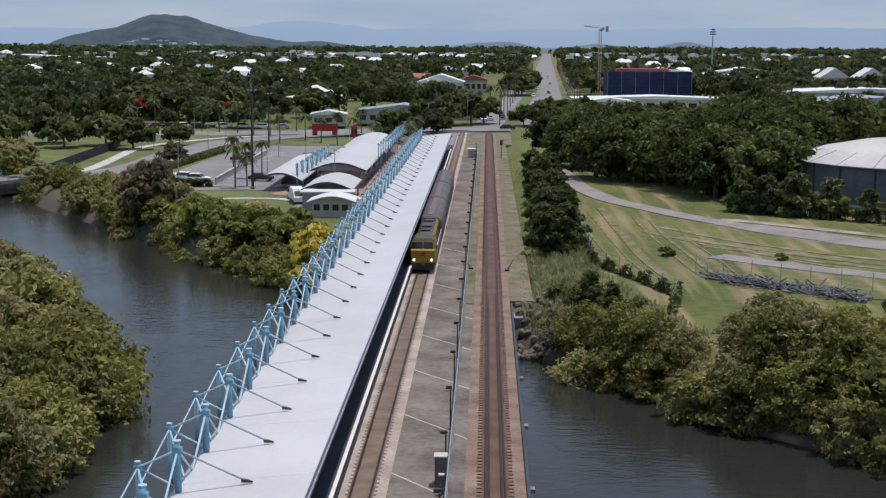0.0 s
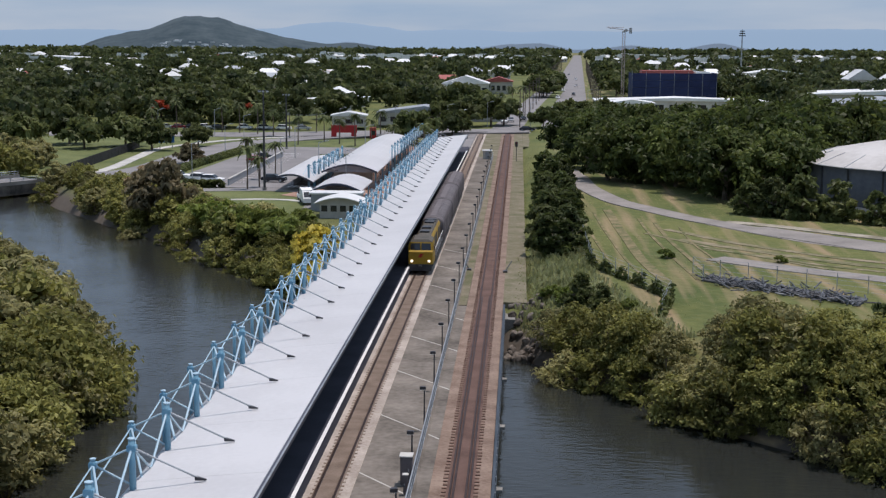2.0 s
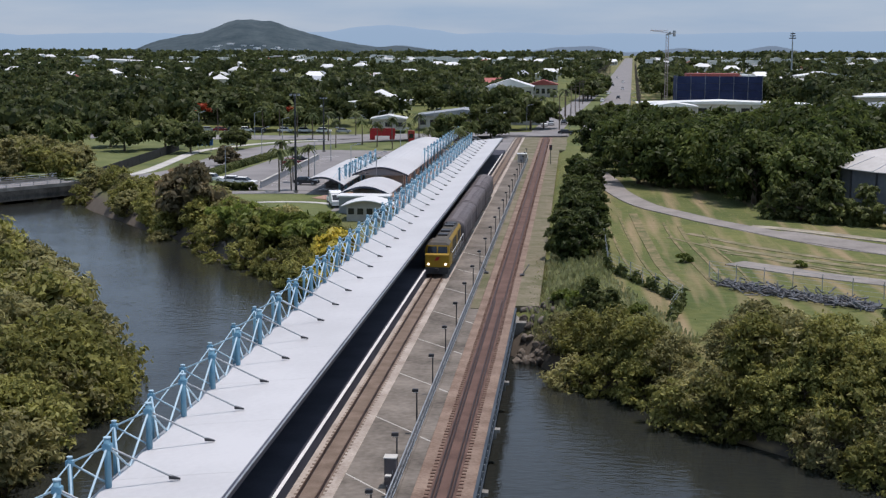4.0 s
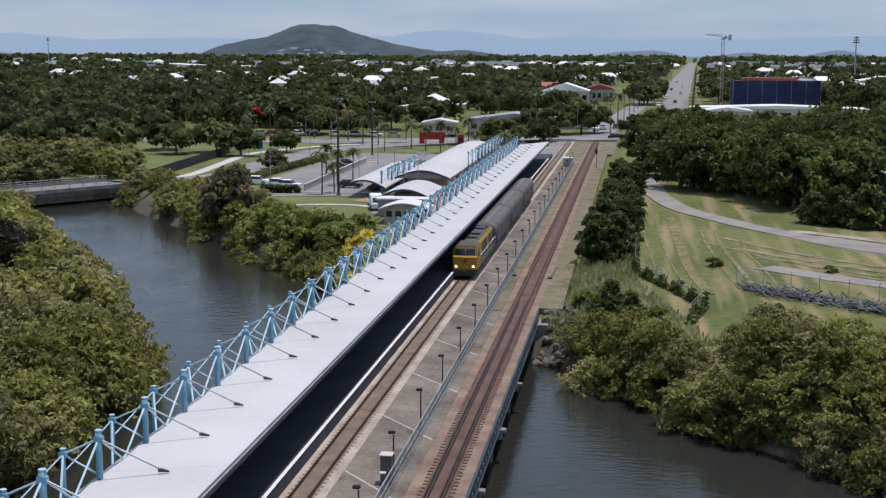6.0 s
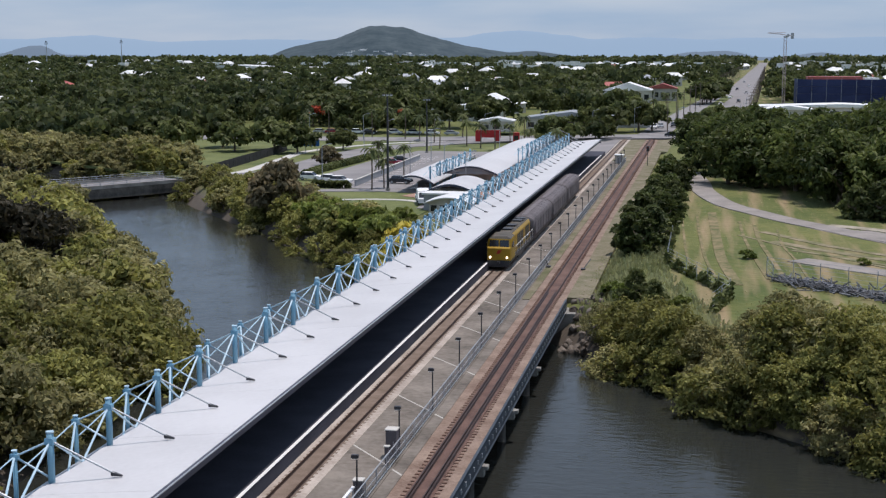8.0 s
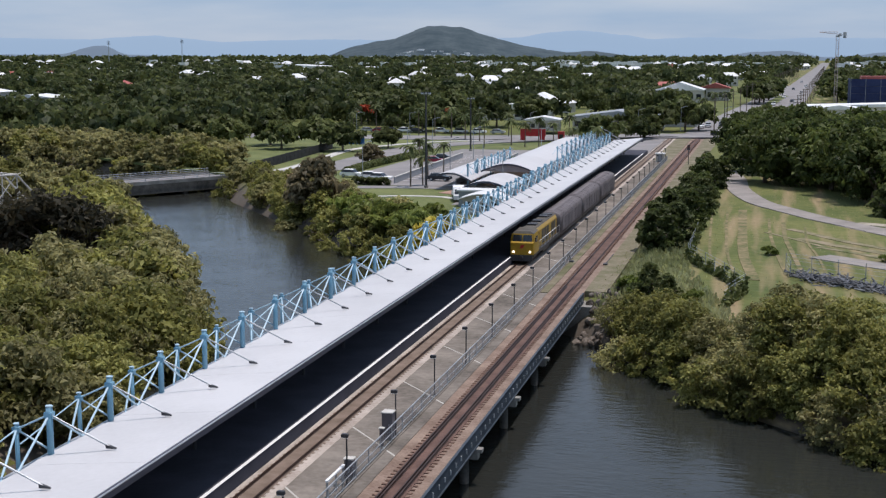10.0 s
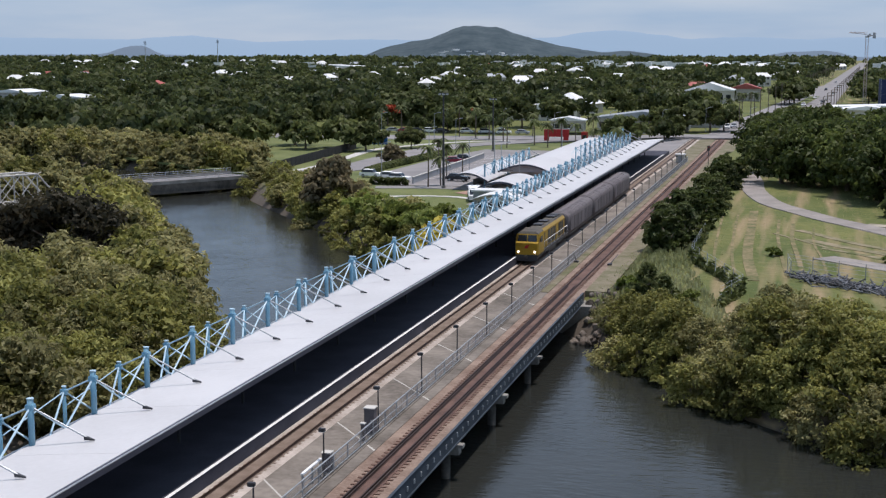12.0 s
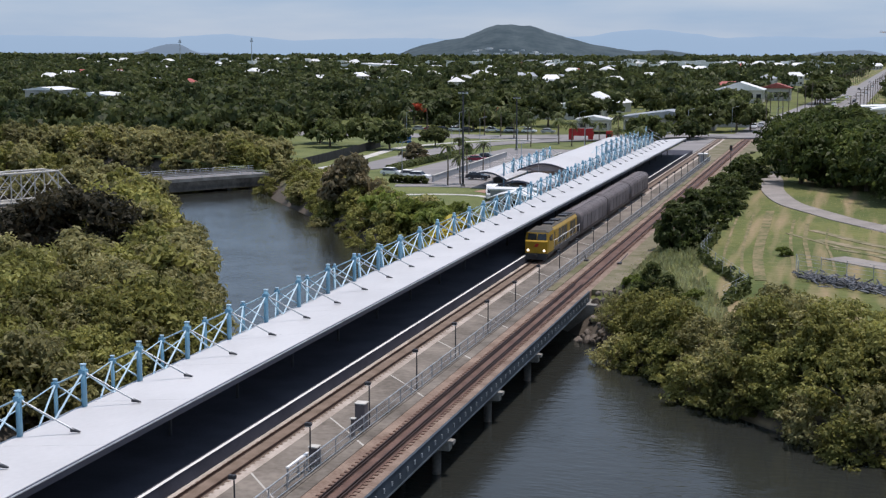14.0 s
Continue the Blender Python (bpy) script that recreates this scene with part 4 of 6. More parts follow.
def trunk_mesh(rng, h, r, limbs, spread):
    bm = bmesh.new()
    p = Vector((0, 0, -0.6))
    for k in range(4):
        q = Vector((rng.uniform(-0.1, 0.1) * h * 0.2, rng.uniform(-0.1, 0.1) * h * 0.2, h * (k + 1) / 4))
        tube(bm, p, q, r * (1 - 0.18 * k), 7, r * (1 - 0.18 * (k + 1)))
        p = q
    for k in range(limbs):
        a = 2 * math.pi * k / limbs + rng.uniform(-0.4, 0.4)
        z0 = h * rng.uniform(0.45, 0.95)
        tube(bm, (0, 0, z0), (math.cos(a) * spread * rng.uniform(.5, .8), math.sin(a) * spread * rng.uniform(.5, .8), z0 + h * rng.uniform(0.25, 0.6)), r * 0.45, 6, r * 0.12)
    me = bpy.data.meshes.new("trunk")
    bm.to_mesh(me)
    bm.free()
    me.materials.append(M_BARK)
    return me


def tree_kind(seed, material, rx, rz, trunk_h, trunk_r, clumps, leaves, size, low=-0.5, flat=0.7):
    rng = np.random.default_rng(seed)
    q = crown_quads(rng, rx, rz, clumps, leaves, size, low, flat)
    q[:, :, 2] += trunk_h + rz * 0.35
    return trunk_mesh(rng, trunk_h + rz * 0.3, trunk_r, 6, rx), quads_mesh("crown", q, material)


def plant(kind, x, y, s=1.0, rz=None, name="tree", label="", category="tree", group="", sz=None, z=None):
    t = thing(name, x, y, (ground_z(x, y) if z is None else z), RNG.uniform(0, 360) if rz is None else rz, label, category, group)
    t.scale = (s, s, s if sz is None else sz)
    for nm, me in zip(("trunk", "crown"), kind):
        o = new(nm, me)
        o.parent = t
    return t


MANG = [tree_kind(20 + i, (M_MANGROVE, M_MANGROVE_GREEN, M_MANGROVE_GREY)[i], 3.2, 3.4, 1.2, 0.16, 100, 44, 0.20, -0.95) for i in range(3)]
MANG_MID = [tree_kind(120 + i, (M_MANGROVE, M_MANGROVE_GREY, M_MANGROVE_GREEN)[i], 3.2, 3.3, 1.2, 0.16, 70, 34, 0.30, -0.95) for i in range(3)]
MANG_FAR = [tree_kind(130 + i, M_MANGROVE_GREY if i != 1 else M_MANGROVE_GREEN, 3.2, 3.2, 1.2, 0.16, 44, 26, 0.46, -0.95) for i in range(3)]
FIGS = [tree_kind(40 + i, M_FIG, 6.0, 5.0, 3.2, 0.5, 100, 48, 0.44, -0.9, 0.75) for i in range(3)]
HEDGE = [tree_kind(50 + i, M_FIG if i else M_TREE, 2.1, 2.6, 0.9, 0.2, 50, 46, 0.30, -0.9) for i in range(2)]
PARK = [tree_kind(60 + i, M_TREE, 4.2, 3.0, 2.6, 0.3, 30, 52, 0.74, -0.45) for i in range(3)]
BROWN = tree_kind(70, M_BROWN_TREE, 4.4, 3.4, 2.2, 0.35, 36, 90, 0.52, -0.7)
BRIGHT = [tree_kind(75 + i, M_BRIGHT, 2.6, 1.9, 0.8, 0.15, 24, 80, 0.42, -0.6) for i in range(2)]
PALE_BLOOM = tree_kind(82, leaf_mat("faded_bloom", (0.20, 0.15, 0.06), (0.46, 0.34, 0.20), 0.3), 2.9, 2.6, 2.4, 0.2, 34, 60, 0.42, -0.5)
GOLD = tree_kind(80, M_GOLD, 2.7, 2.2, 1.2, 0.2, 26, 80, 0.45, -0.6)
FLAME = tree_kind(81, M_FLAME, 3.0, 1.6, 3.0, 0.25, 20, 60, 0.5, -0.2)


def inside_river(x, y, margin):
    return river_distance(np.array([[x, y]], dtype=float))[0] < margin


def scatter(kinds, area, spacing, margin, name, label, category, group, s0, s1, keep=None, jitter=0.45):
    """Trees over a stretch of the plan, one to a cell, kept off the water."""
    x0, x1, y0, y1 = area
    count = 0
    for ix in range(int((x1 - x0) / spacing)):
        for iy in range(int((y1 - y0) / spacing)):
            x = x0 + (ix + 0.5 + RNG.uniform(-jitter, jitter)) * spacing
            y = y0 + (iy + 0.5 + RNG.uniform(-jitter, jitter)) * spacing
            if inside_river(x, y, margin) or (keep and not keep(x, y)):
                continue
            plant((MANG_MID if kinds is MANG and y > 118 else kinds)[int(RNG.integers(3))], x, y, RNG.uniform(s0, s1), None, name, label, category, group)
            count += 1
    return count


# near left bank
scatter(MANG, (-88, -14, 56, 200), 5.3, -0.2, "mangrove_tree", "olive-green mangrove tree on the muddy river bank", "mangrove", "mangroves on the left bank", 0.95, 1.4,
        lambda x, y: x < -16 and y < 1.9 * -x + 60 and x > -34 - (y - 60) * 0.40 and not (y > 108 and x < -47 - (y - 108) * 0.42) and math.hypot(x + 56, y - 134) > 10.5)
for x, y in ((-25.2, 110), (-24.2, 105), (-28.0, 115), (-22.8, 99)):
    plant(MANG[0], x, y, 0.9, None, "mangrove_tree", "olive-green mangrove tree leaning over the water", "mangrove", "mangroves on the left bank")
# right bank
scatter(MANG, (11, 62, 72, 124), 2.75, -0.4, "mangrove_tree", "grey-green mangrove tree crowding the river bank", "mangrove", "mangroves on the right bank", 0.5, 0.86,
        lambda x, y: y < 114.5 - (x - 12) * 0.54 and x > 13.4, jitter=0.34)
# far bank of the left reach
for x, y, s in ((14.8, 113, .72), (17, 110.5, .75), (15.6, 116.5, .7), (14.0, 119, .6), (18.5, 113, .75), (20.5, 109.5, .8)):
    plant(MANG[int(RNG.integers(3))], x, y, s, None, "mangrove_tree", "young yellow-green mangrove by the rail bridge", "mangrove", "mangroves on the right bank")
scatter(MANG_MID, (-86, -9, 136, 256), 4.4, -1.2, "mangrove_tree", "mangrove tree on the far river bank", "mangrove", "mangroves on the far bank", 0.5, 0.82,
        lambda x, y: river_distance(np.array([[x, y]]))[0] < 9 and y > 139 - (x + 9) * 1.1 and x < -9.5 and (x > -64 or x + y > 160 and y > 222 and y < 244))
for x, y, s in ((-18, 168, 1.1), (-22, 172, 1.2), (-26, 176, 1.2), (-30, 181, 1.2), (-34, 188, 1.1), (-24, 181, 1.1), (-19, 176, 1.0)):
    plant(BRIGHT[int(x) % 2], x, y, s * 1.15, None, "shrub", "bright green leafy shrub above the river bank", "shrub", "shrubs above the bank")
for x, y in ((-11.2, 147.5), (-11.8, 151.5), (-12.6, 156)):
    plant(GOLD, x, y, 1.05, None, "yellow_tree", "small tree covered in golden-yellow blossom", "tree", "golden trees")
plant(BROWN, -42.5, 196, 0.95, 20, "brown_tree", "broad brownish-green tree above the river bank", "tree", sz=1.2)
plant(BROWN, -46.5, 205, 0.85, 120, "brown_tree", "brownish tree with pale flower heads", "tree")
plant(PALE_BLOOM, -47.5, 209, 1.1, 50, "flowering_tree", "tree with faded orange blossom", "tree")
plant(BROWN, -60, 284, 0.62, 200, "plum_tree", "small round dark-leaved tree by the car park", "tree")
# beyond the road bridge
scatter(MANG_FAR, (-190, -80, 232, 335), 5.4, -1.6, "mangrove_tree", "mangrove thicket beyond the road bridge", "mangrove", "mangroves beyond the road bridge", 0.75, 1.1,
        lambda x, y: river_distance(np.array([[x, y]]))[0] < 22 and y > 257 + (x + 86) * 1.1 and x < -86)
scatter(MANG_FAR, (-150, -86, 160, 256), 5.4, 1.0, "mangrove_tree", "mangrove at the road bridge's near end", "mangrove", "mangroves at the near bridge end", 0.85, 1.1,
        lambda x, y: 16 < -x - 80 - (200 - y) * 0.45 < 40 and y > 196)
DARKTREE = tree_kind(90, M_DARKLEAF, 4.6, 3.6, 2.0, 0.4, 70, 80, 0.3, -0.8)
for x, y, s in ((-56.5, 139, 1.45), (-62, 143, 1.25), (-67.5, 147, 1.05)):
    plant(DARKTREE, x, y, s, None, "dark_tree", "dense dark-leaved tree on the near bank", "tree", "dark trees on the near bank", sz=s * 0.98)

# hedge of trees beside the track
for i in range(15):
    y = 153 + i * 7.4 + RNG.uniform(-1.5, 1.5)
    for dx in (0, 3.0):
        if dx and RNG.random() < 0.35:
            continue
        plant(HEDGE[int(RNG.integers(2))], 14.5 + dx * 0.8 + RNG.uniform(-0.6, 0.6) + i * 0.10, y, RNG.uniform(0.75, 1.15), None, "bushy_tree", "dense dark green bushy tree in a row beside the track", "tree", "trees in the row beside the track")
# grove of tall figs
for x, y, s in ((26.5, 240, .95), (32, 236, 1.0), (37.5, 230, 1.0), (41, 221, 1.05), (43, 211, 1.0), (24, 262, .95), (30, 258, 1.05), (36, 250, 1.05), (33, 268, 1.1), (42, 256, 1.05), (40, 242, 1.05), (47, 244, 1.15), (46, 228, 1.1), (53, 232, 1.25), (54, 216, 1.2), (50, 204, 1.0), (60, 226, 1.25),
                (62, 240, 1.3), (70, 236, 1.3), (50, 262, 1.1), (58, 262, 1.2), (66, 258, 1.3), (26, 276, 1.0), (75, 252, 1.3), (82, 242, 1.3), (56, 247, 1.25), (38, 262, 1.1), (21, 290, .85), (28, 292, .9), (36, 284, 1.0), (46, 280, 1.1), (58, 284, 1.2), (70, 284, 1.2), (90, 262, 1.2)):
    plant(FIGS[int(RNG.integers(3))], x, y, s, None, "fig_tree", "massive dark green fig tree in a dense grove", "tree", "fig trees in the grove", sz=s * 1.08)
for x, y, s in ((46.5, 190.5, 1.1), (50.5, 189, 1.2), (55, 187, 1.1), (43.5, 193.5, .9), (59, 184, .9), (63, 181, 1.1)):
    plant(HEDGE[0], x, y, s * 1.1, None, "bushy_tree", "leafy bush before the fig grove", "tree", "bushes before the grove")
for x, y, s in ((16.4, 122.5, .7), (18.4, 120.5, .55), (44, 115, 1.1), (47, 111, 1.35), (50, 106.5, 1.4)):
    plant(HEDGE[0], x, y, s, None, "bushy_tree", "leafy green tree at the edge of the mangroves", "tree", "trees at the mangrove edge")
for x, y, s in ((27.6, 152.5, .32), (40, 150, .25), (13.9, 128, .4), (15.4, 124.5, .45), (20.5, 121, .35)):
    plant(BRIGHT[0], x, y, s, None, "shrub", "low green shrub in rough grass", "shrub", "shrubs in the rough grass")


# tall grass and weeds by the right bank
def tufts(name, area, count, size, material, label, keep):
    pts = []
    x0, x1, y0, y1 = area
    for i in range(count):
        x, y = RNG.uniform(x0, x1), RNG.uniform(y0, y1)
        if keep(x, y):
            pts.append((x, y))
    P = np.array(pts)
    d = river_distance(P)
    z = land_height(P[:, 0], P[:, 1], d)
    a = RNG.uniform(0, 2 * math.pi, len(P))
    h = size * RNG.uniform(0.5, 1.3, len(P))
    u = np.stack([np.cos(a), np.sin(a), np.zeros(len(P))], 1) * (h * 0.28)[:, None]
    lean = np.stack([RNG.uniform(-.3, .3, len(P)), RNG.uniform(-.3, .3, len(P)), np.ones(len(P))], 1) * h[:, None]
    base = np.stack([P[:, 0], P[:, 1], z - 0.05], 1)
    q = np.stack([base - u, base + u, base + u * 0.3 + lean, base - u * 0.6 + lean * 0.9], 1)
    tagged(new(name, quads_mesh(name, q, material)), label, "grass", kind="stuff")


M_TALLGRASS = leaf_mat("tall_grass_blade", (0.25, 0.26, 0.11), (0.52, 0.50, 0.27), 0.15, 0.0)
tufts("tall_grass", (10.5, 30, 110, 160), 9000, 0.5, M_TALLGRASS, "tall pale green grass by the river bank",
      lambda x, y: not inside_river(x, y, 2.5) and x < 19 + max(0, (140 - y) * 0.22))
tufts("rough_grass", (18, 80, 112, 240), 9000, 0.13, M_TALLGRASS, "rough uneven grass in the paddock", lambda x, y: not inside_river(x, y, 5) and RNG.random() < 0.9)
tufts("park_grass", (-60, -12, 160, 236), 4000, 0.2, M_TALLGRASS, "rough grass above the far bank", lambda x, y: not inside_river(x, y, 3))
tufts("verge_grass", (4.8, 13.5, 130, 300), 5000, 0.16, M_TALLGRASS, "weeds growing along the tracks", lambda x, y: x < 5.9 or x > 11.2)


# rocks on the bank
rock = None
for k in range(70):
    x, y = 9.8 + RNG.uniform(0, 3.4), 119.5 + RNG.uniform(0, 11)
    if k > 46:
        f = RNG.uniform(0, 1)
        x, y = -66 + 46 * f + RNG.uniform(0, 1.5), 224 - 63 * f + RNG.uniform(0, 2.0)
    m = Matrix.LocRotScale((x, y, max(ground_z(x, y), WATER) + 0.05), Euler((RNG.uniform(0, 3), RNG.uniform(0, 3), RNG.uniform(0, 3))), (RNG.uniform(.25, .6), RNG.uniform(.25, .55), RNG.uniform(.2, .4)))
    if rock is None:
        bm = bmesh.new()
        bmesh.ops.create_icosphere(bm, subdivisions=2, radius=1)
        for v in bm.verts:
            v.co *= 1 + 0.35 * noise.noise(v.co * 1.7)
        rock = tagged(part("rock", bm, M_ROCK), "grey-brown boulder of the bank's stone armour", "rock", "rocks on the bank")
        rock.matrix_world = m
    else:
        o = rock.copy()
        scene.collection.objects.link(o)
        o.matrix_world = m


# palms
def palm_kind(seed, h):
    rng = np.random.default_rng(seed)
    bm = bmesh.new()
    tube(bm, (0, 0, -0.4), (0.1, 0, h * 0.5), 0.17, 8, 0.14)
    tube(bm, (0.1, 0, h * 0.5), (0.05, 0.1, h), 0.14, 8, 0.1)
    me = bpy.data.meshes.new("trunk")
    bm.to_mesh(me)
    bm.free()
    me.materials.append(M_BARK)
    qs = []
    for k in range(22):
        a, up = rng.uniform(0, 2 * math.pi), rng.uniform(-0.2, 1.0)
        d = np.array([math.cos(a), math.sin(a), 0])
        side = np.array([-math.sin(a), math.cos(a), 0])
        L = rng.uniform(1.7, 2.4)
        prev = np.array([0.05, 0.1, h])
        for j in range(5):
            f = (j + 1) / 5
            nxt = np.array([0.05, 0.1, h]) + d * L * f + np.array([0, 0, L * (up * f - 1.1 * f * f)])
            for s in (-1, 1):
                wv = side * s * 0.34 * math.sin(math.pi * (0.15 + 0.8 * f)) + np.array([0, 0, -0.16])
                qs.append([prev, nxt, nxt + wv, prev + wv])
            prev = nxt
    return me, quads_mesh("crown", np.array(qs), M_PALM)


PALMS = [palm_kind(5, 8.0), palm_kind(6, 6.5)]
for x, y, s in ((-37.6, 235, .95), (-36.0, 238, .85), (-38.6, 252, .85), (-36.4, 256, .85), (-43, 262, .9), (-26, 330, .9), (-31, 338, 1.0), (-36, 345, 1.0), (-41, 352, 1.05), (-20, 322, 1.0), (-46, 340, .9),
                (-52, 362, 1.0), (-58, 370, 1.1), (-64, 378, 1.1), (-70, 382, 1.1), (-76, 386, 1.0), (-28, 372, 1.1), (-22, 378, 1.1), (4, 470, 1.2), (8, 478, 1.2), (-2, 468, 1.1), (12, 486, 1.2), (-90, 388, 1.1), (-98, 390, 1.0), (-48, 384, 1.1)):
    plant(PALMS[int(RNG.integers(2))], x, y, s, None, "palm_tree", "slender palm tree with drooping fronds", "palm", "palm trees", z=0.25 + (LOW if y < 396 else 0))
plant(PALMS[1], -10.2, 292, 1.0, 40, "palm_tree", "palm rising through the gap between the station roofs", "palm", "palm trees", z=1.0)

# park trees across the lawn and behind the car park
PARK_SPOTS = [(-78, 318, 1.1), (-88, 330, 1.2), (-96, 322, 1.1), (-104, 335, 1.3), (-70, 332, .8), (-112, 325, 1.2), (-122, 338, 1.3), (-66, 400, 1.2), (-80, 405, 1.3), (-16, 348, 1.2), (-8, 372, 1.1)]
for x, y, s in PARK_SPOTS:
    plant(PARK[int(RNG.integers(3))], x, y, s, None, "park_tree", "spreading green shade tree on the park lawn", "tree", "shade trees in the park", z=0.25 + LOW)
for x, y, s in ((-60, 425, 1.2), (-50, 440, 1.3), (-14, 412, 1.2), (2, 408, 1.25), (6, 412, 1.15), (-6, 404, 1.1), (-2, 440, 1.3), (18, 402, .9), (23, 399, 1.0), (30, 398, 1.1), (36, 404, 1.2),
                (26, 415, 1.1), (-78, 440, 1.5), (-95, 430, 1.5), (-110, 445, 1.5), (22, 640, 1.5), (24, 655, 1.6), (20, 630, 1.5), (26, 690, 1.6), (28, 730, 1.6), (62, 690, 1.9), (66, 720, 2.0), (64, 760, 2.0), (58, 660, 1.6)):
    plant(PARK[int(RNG.integers(3))], x, y, s * 1.05, None, "street_tree", "full green tree by the street", "tree", "trees round the station", z=0.25 + (LOW if x < -12 and y < 420 else 0))
for x, y, s in ((-106, 424, 1.1), (-75, 424, 0.95)):
    plant(FLAME, x, y, s, None, "flame_tree", "tree crowned with orange-red blossom", "tree", "flame trees", z=0.8)


# ---------- roads, car park and lawns ----------
def park_dip(x):
    """The streets climb from the low park to the level crossing."""
    return LOW * min(1.0, max(0.0, (-8.0 - x) / 45.0))


structure("park_lawn", slab([(-150, 300), (-60, 236), (-42, 204), (-30, 190), (-21, 196), (-20, 330), (-20, 395), (-150, 395)], 0.40 + LOW, 0.5), M_LAWN, "mown green park lawn", "lawn")
structure("road", ribbon(smooth_line([(-77, 250), (-69, 260), (-65, 273), (-64.5, 312), (-59, 346), (-38, 368), (0, 384)]), 9.5, lambda x, y: 0.52 + park_dip(x), 0.3), M_ASPHALT, "grey asphalt road leading from the bridge", "road")
structure("road", ribbon([(-260, 366), (-150, 372), (-66, 376), (12, 388)], 18, lambda x, y: 0.50 + park_dip(x), 0.3), M_ASPHALT, "grey asphalt cross street", "road")
structure("car_park", slab([(-50, 237), (-21, 237), (-24, 332), (-50, 332), (-54, 300), (-55, 262)], 0.48 + LOW, 0.3), M_ASPHALT, "grey asphalt station car park", "car park")
structure("forecourt", slab([(-30, 226), (-12, 212), (-9, 211), (-9, 330), (-24, 345), (-21, 240), (-28, 232)], 0.46 + LOW, 0.3), M_BRICK, "reddish paved station forecourt", "forecourt")
structure("pavement", ribbon(smooth_line([(-77, 252), (-74.5, 259), (-73.6, 272), (-76, 300), (-77.5, 324), (-72, 343), (-64, 358), (-50, 370)]), 2.6, 0.50 + LOW, 0.3), M_PALE, "pale concrete footpath beside the road", "footpath")
structure("pavement", ribbon(smooth_line([(-46, 213), (-36, 219), (-27, 219), (-20, 212)]), 1.6, 0.46 + LOW, 0.2), M_PALE, "pale concrete footpath across the lawn", "footpath")
structure("lane", ribbon(smooth_line([(-47, 232), (-36, 234.5), (-26, 232), (-22, 222), (-21, 208)]), 4.6, 0.47 + LOW, 0.2), M_ASPHALT, "asphalt lane to the station door", "lane")
structure("level_crossing", slab([(-14, 380.2), (30, 380.2), (30, 402), (-14, 400)], 0.17, 0.4), M_ASPHALT, "asphalt level crossing at the street", "road")


def street(y):
    return 46.5 + 0.0444 * (y - 938)


structure("street", ribbon([(street(y), y) for y in (398, 500, 700, 1000, 1500, 2200, 3000, 3300)], 18, 0.45, 0.3), M_ASPHALT, "long straight main street running inland", "road")
structure("side_street", ribbon([(7, 396), (10, 470), (18, 600), (29, 800), (40, 1000)], 9, 0.42, 0.3), M_ASPHALT, "side street beside the old rail reserve", "road")
structure("grass_median", ribbon([(14.5, 400), (19, 500), (27, 640), (34, 760)], 5, 0.5, 0.3), M_LAWN, "overgrown grass median with old rails", "median")
structure("path", ribbon(smooth_line([(19.5, 262), (21.4, 243), (22.4, 226), (25.4, 209), (31, 195), (40.4, 178), (54, 161), (81, 145)]), 3.8, lambda x, y: ground_z(x, y) + 0.12, 0.4), M_PATH, "grey gravel track across the paddock", "path")
structure("path", ribbon(smooth_line([(39, 184), (46, 180), (58, 169), (82, 157)]), 2.4, lambda x, y: ground_z(x, y) + 0.10, 0.4), M_PALEEARTH, "pale worn track beside the gravel path", "path")
structure("worn_earth", ribbon(smooth_line([(33, 152), (40, 146), (52, 138), (70, 132)]), 3.6, lambda x, y: ground_z(x, y) + 0.07, 0.4), M_PATH, "bare earth strip in the paddock", "path")
structure("worn_earth", ribbon(smooth_line([(23.6, 196), (24.0, 175), (24.6, 152), (26.0, 134)]), 1.2, lambda x, y: ground_z(x, y) + 0.07, 0.4),
          mat("straw_track", (0.080, 0.095, 0.028), (0.27, 0.205, 0.115), 0.5, 2, 0.98, 0.2), "dry wheel track worn into the grass", "path")

for off, wd in ((-2.0, 0.35), (3.6, 0.4), (5.4, 0.55), (-4.0, 0.3), (8.0, 0.3)):
    structure("worn_earth", ribbon(smooth_line([(23.6 + off * 1.05, 193 - max(off, 0) * 1.9), (24.0 + off, 172 - max(off, 0)), (24.8 + off, 152), (25.8 + off * 0.95, 138)]), wd, lambda x, y: ground_z(x, y) + 0.06, 0.4),
              bpy.data.materials["straw_track"], "line of dry mown hay in the grass", "path")
structure("worn_earth", slab([(36, 181), (44, 179), (58, 163), (84, 150), (84, 143), (62, 151), (46, 165)], 1.13, 0.5), M_PATH, "bare gravel beside the track across the paddock", "path")

for pts, wd in (([(30, 176), (42, 159), (60, 145), (78, 136)], 1.3), ([(31, 167), (44, 153), (62, 140), (76, 133)], 1.7), ([(33, 160), (46, 147.5), (64, 136)], 1.0), ([(27, 172), (36, 157), (46, 144)], 0.6)):
    structure("worn_earth", ribbon(smooth_line(pts), wd, lambda x, y: ground_z(x, y) + 0.055, 0.4), M_BAREEARTH, "pale bare earth streak worn through the grass", "path")

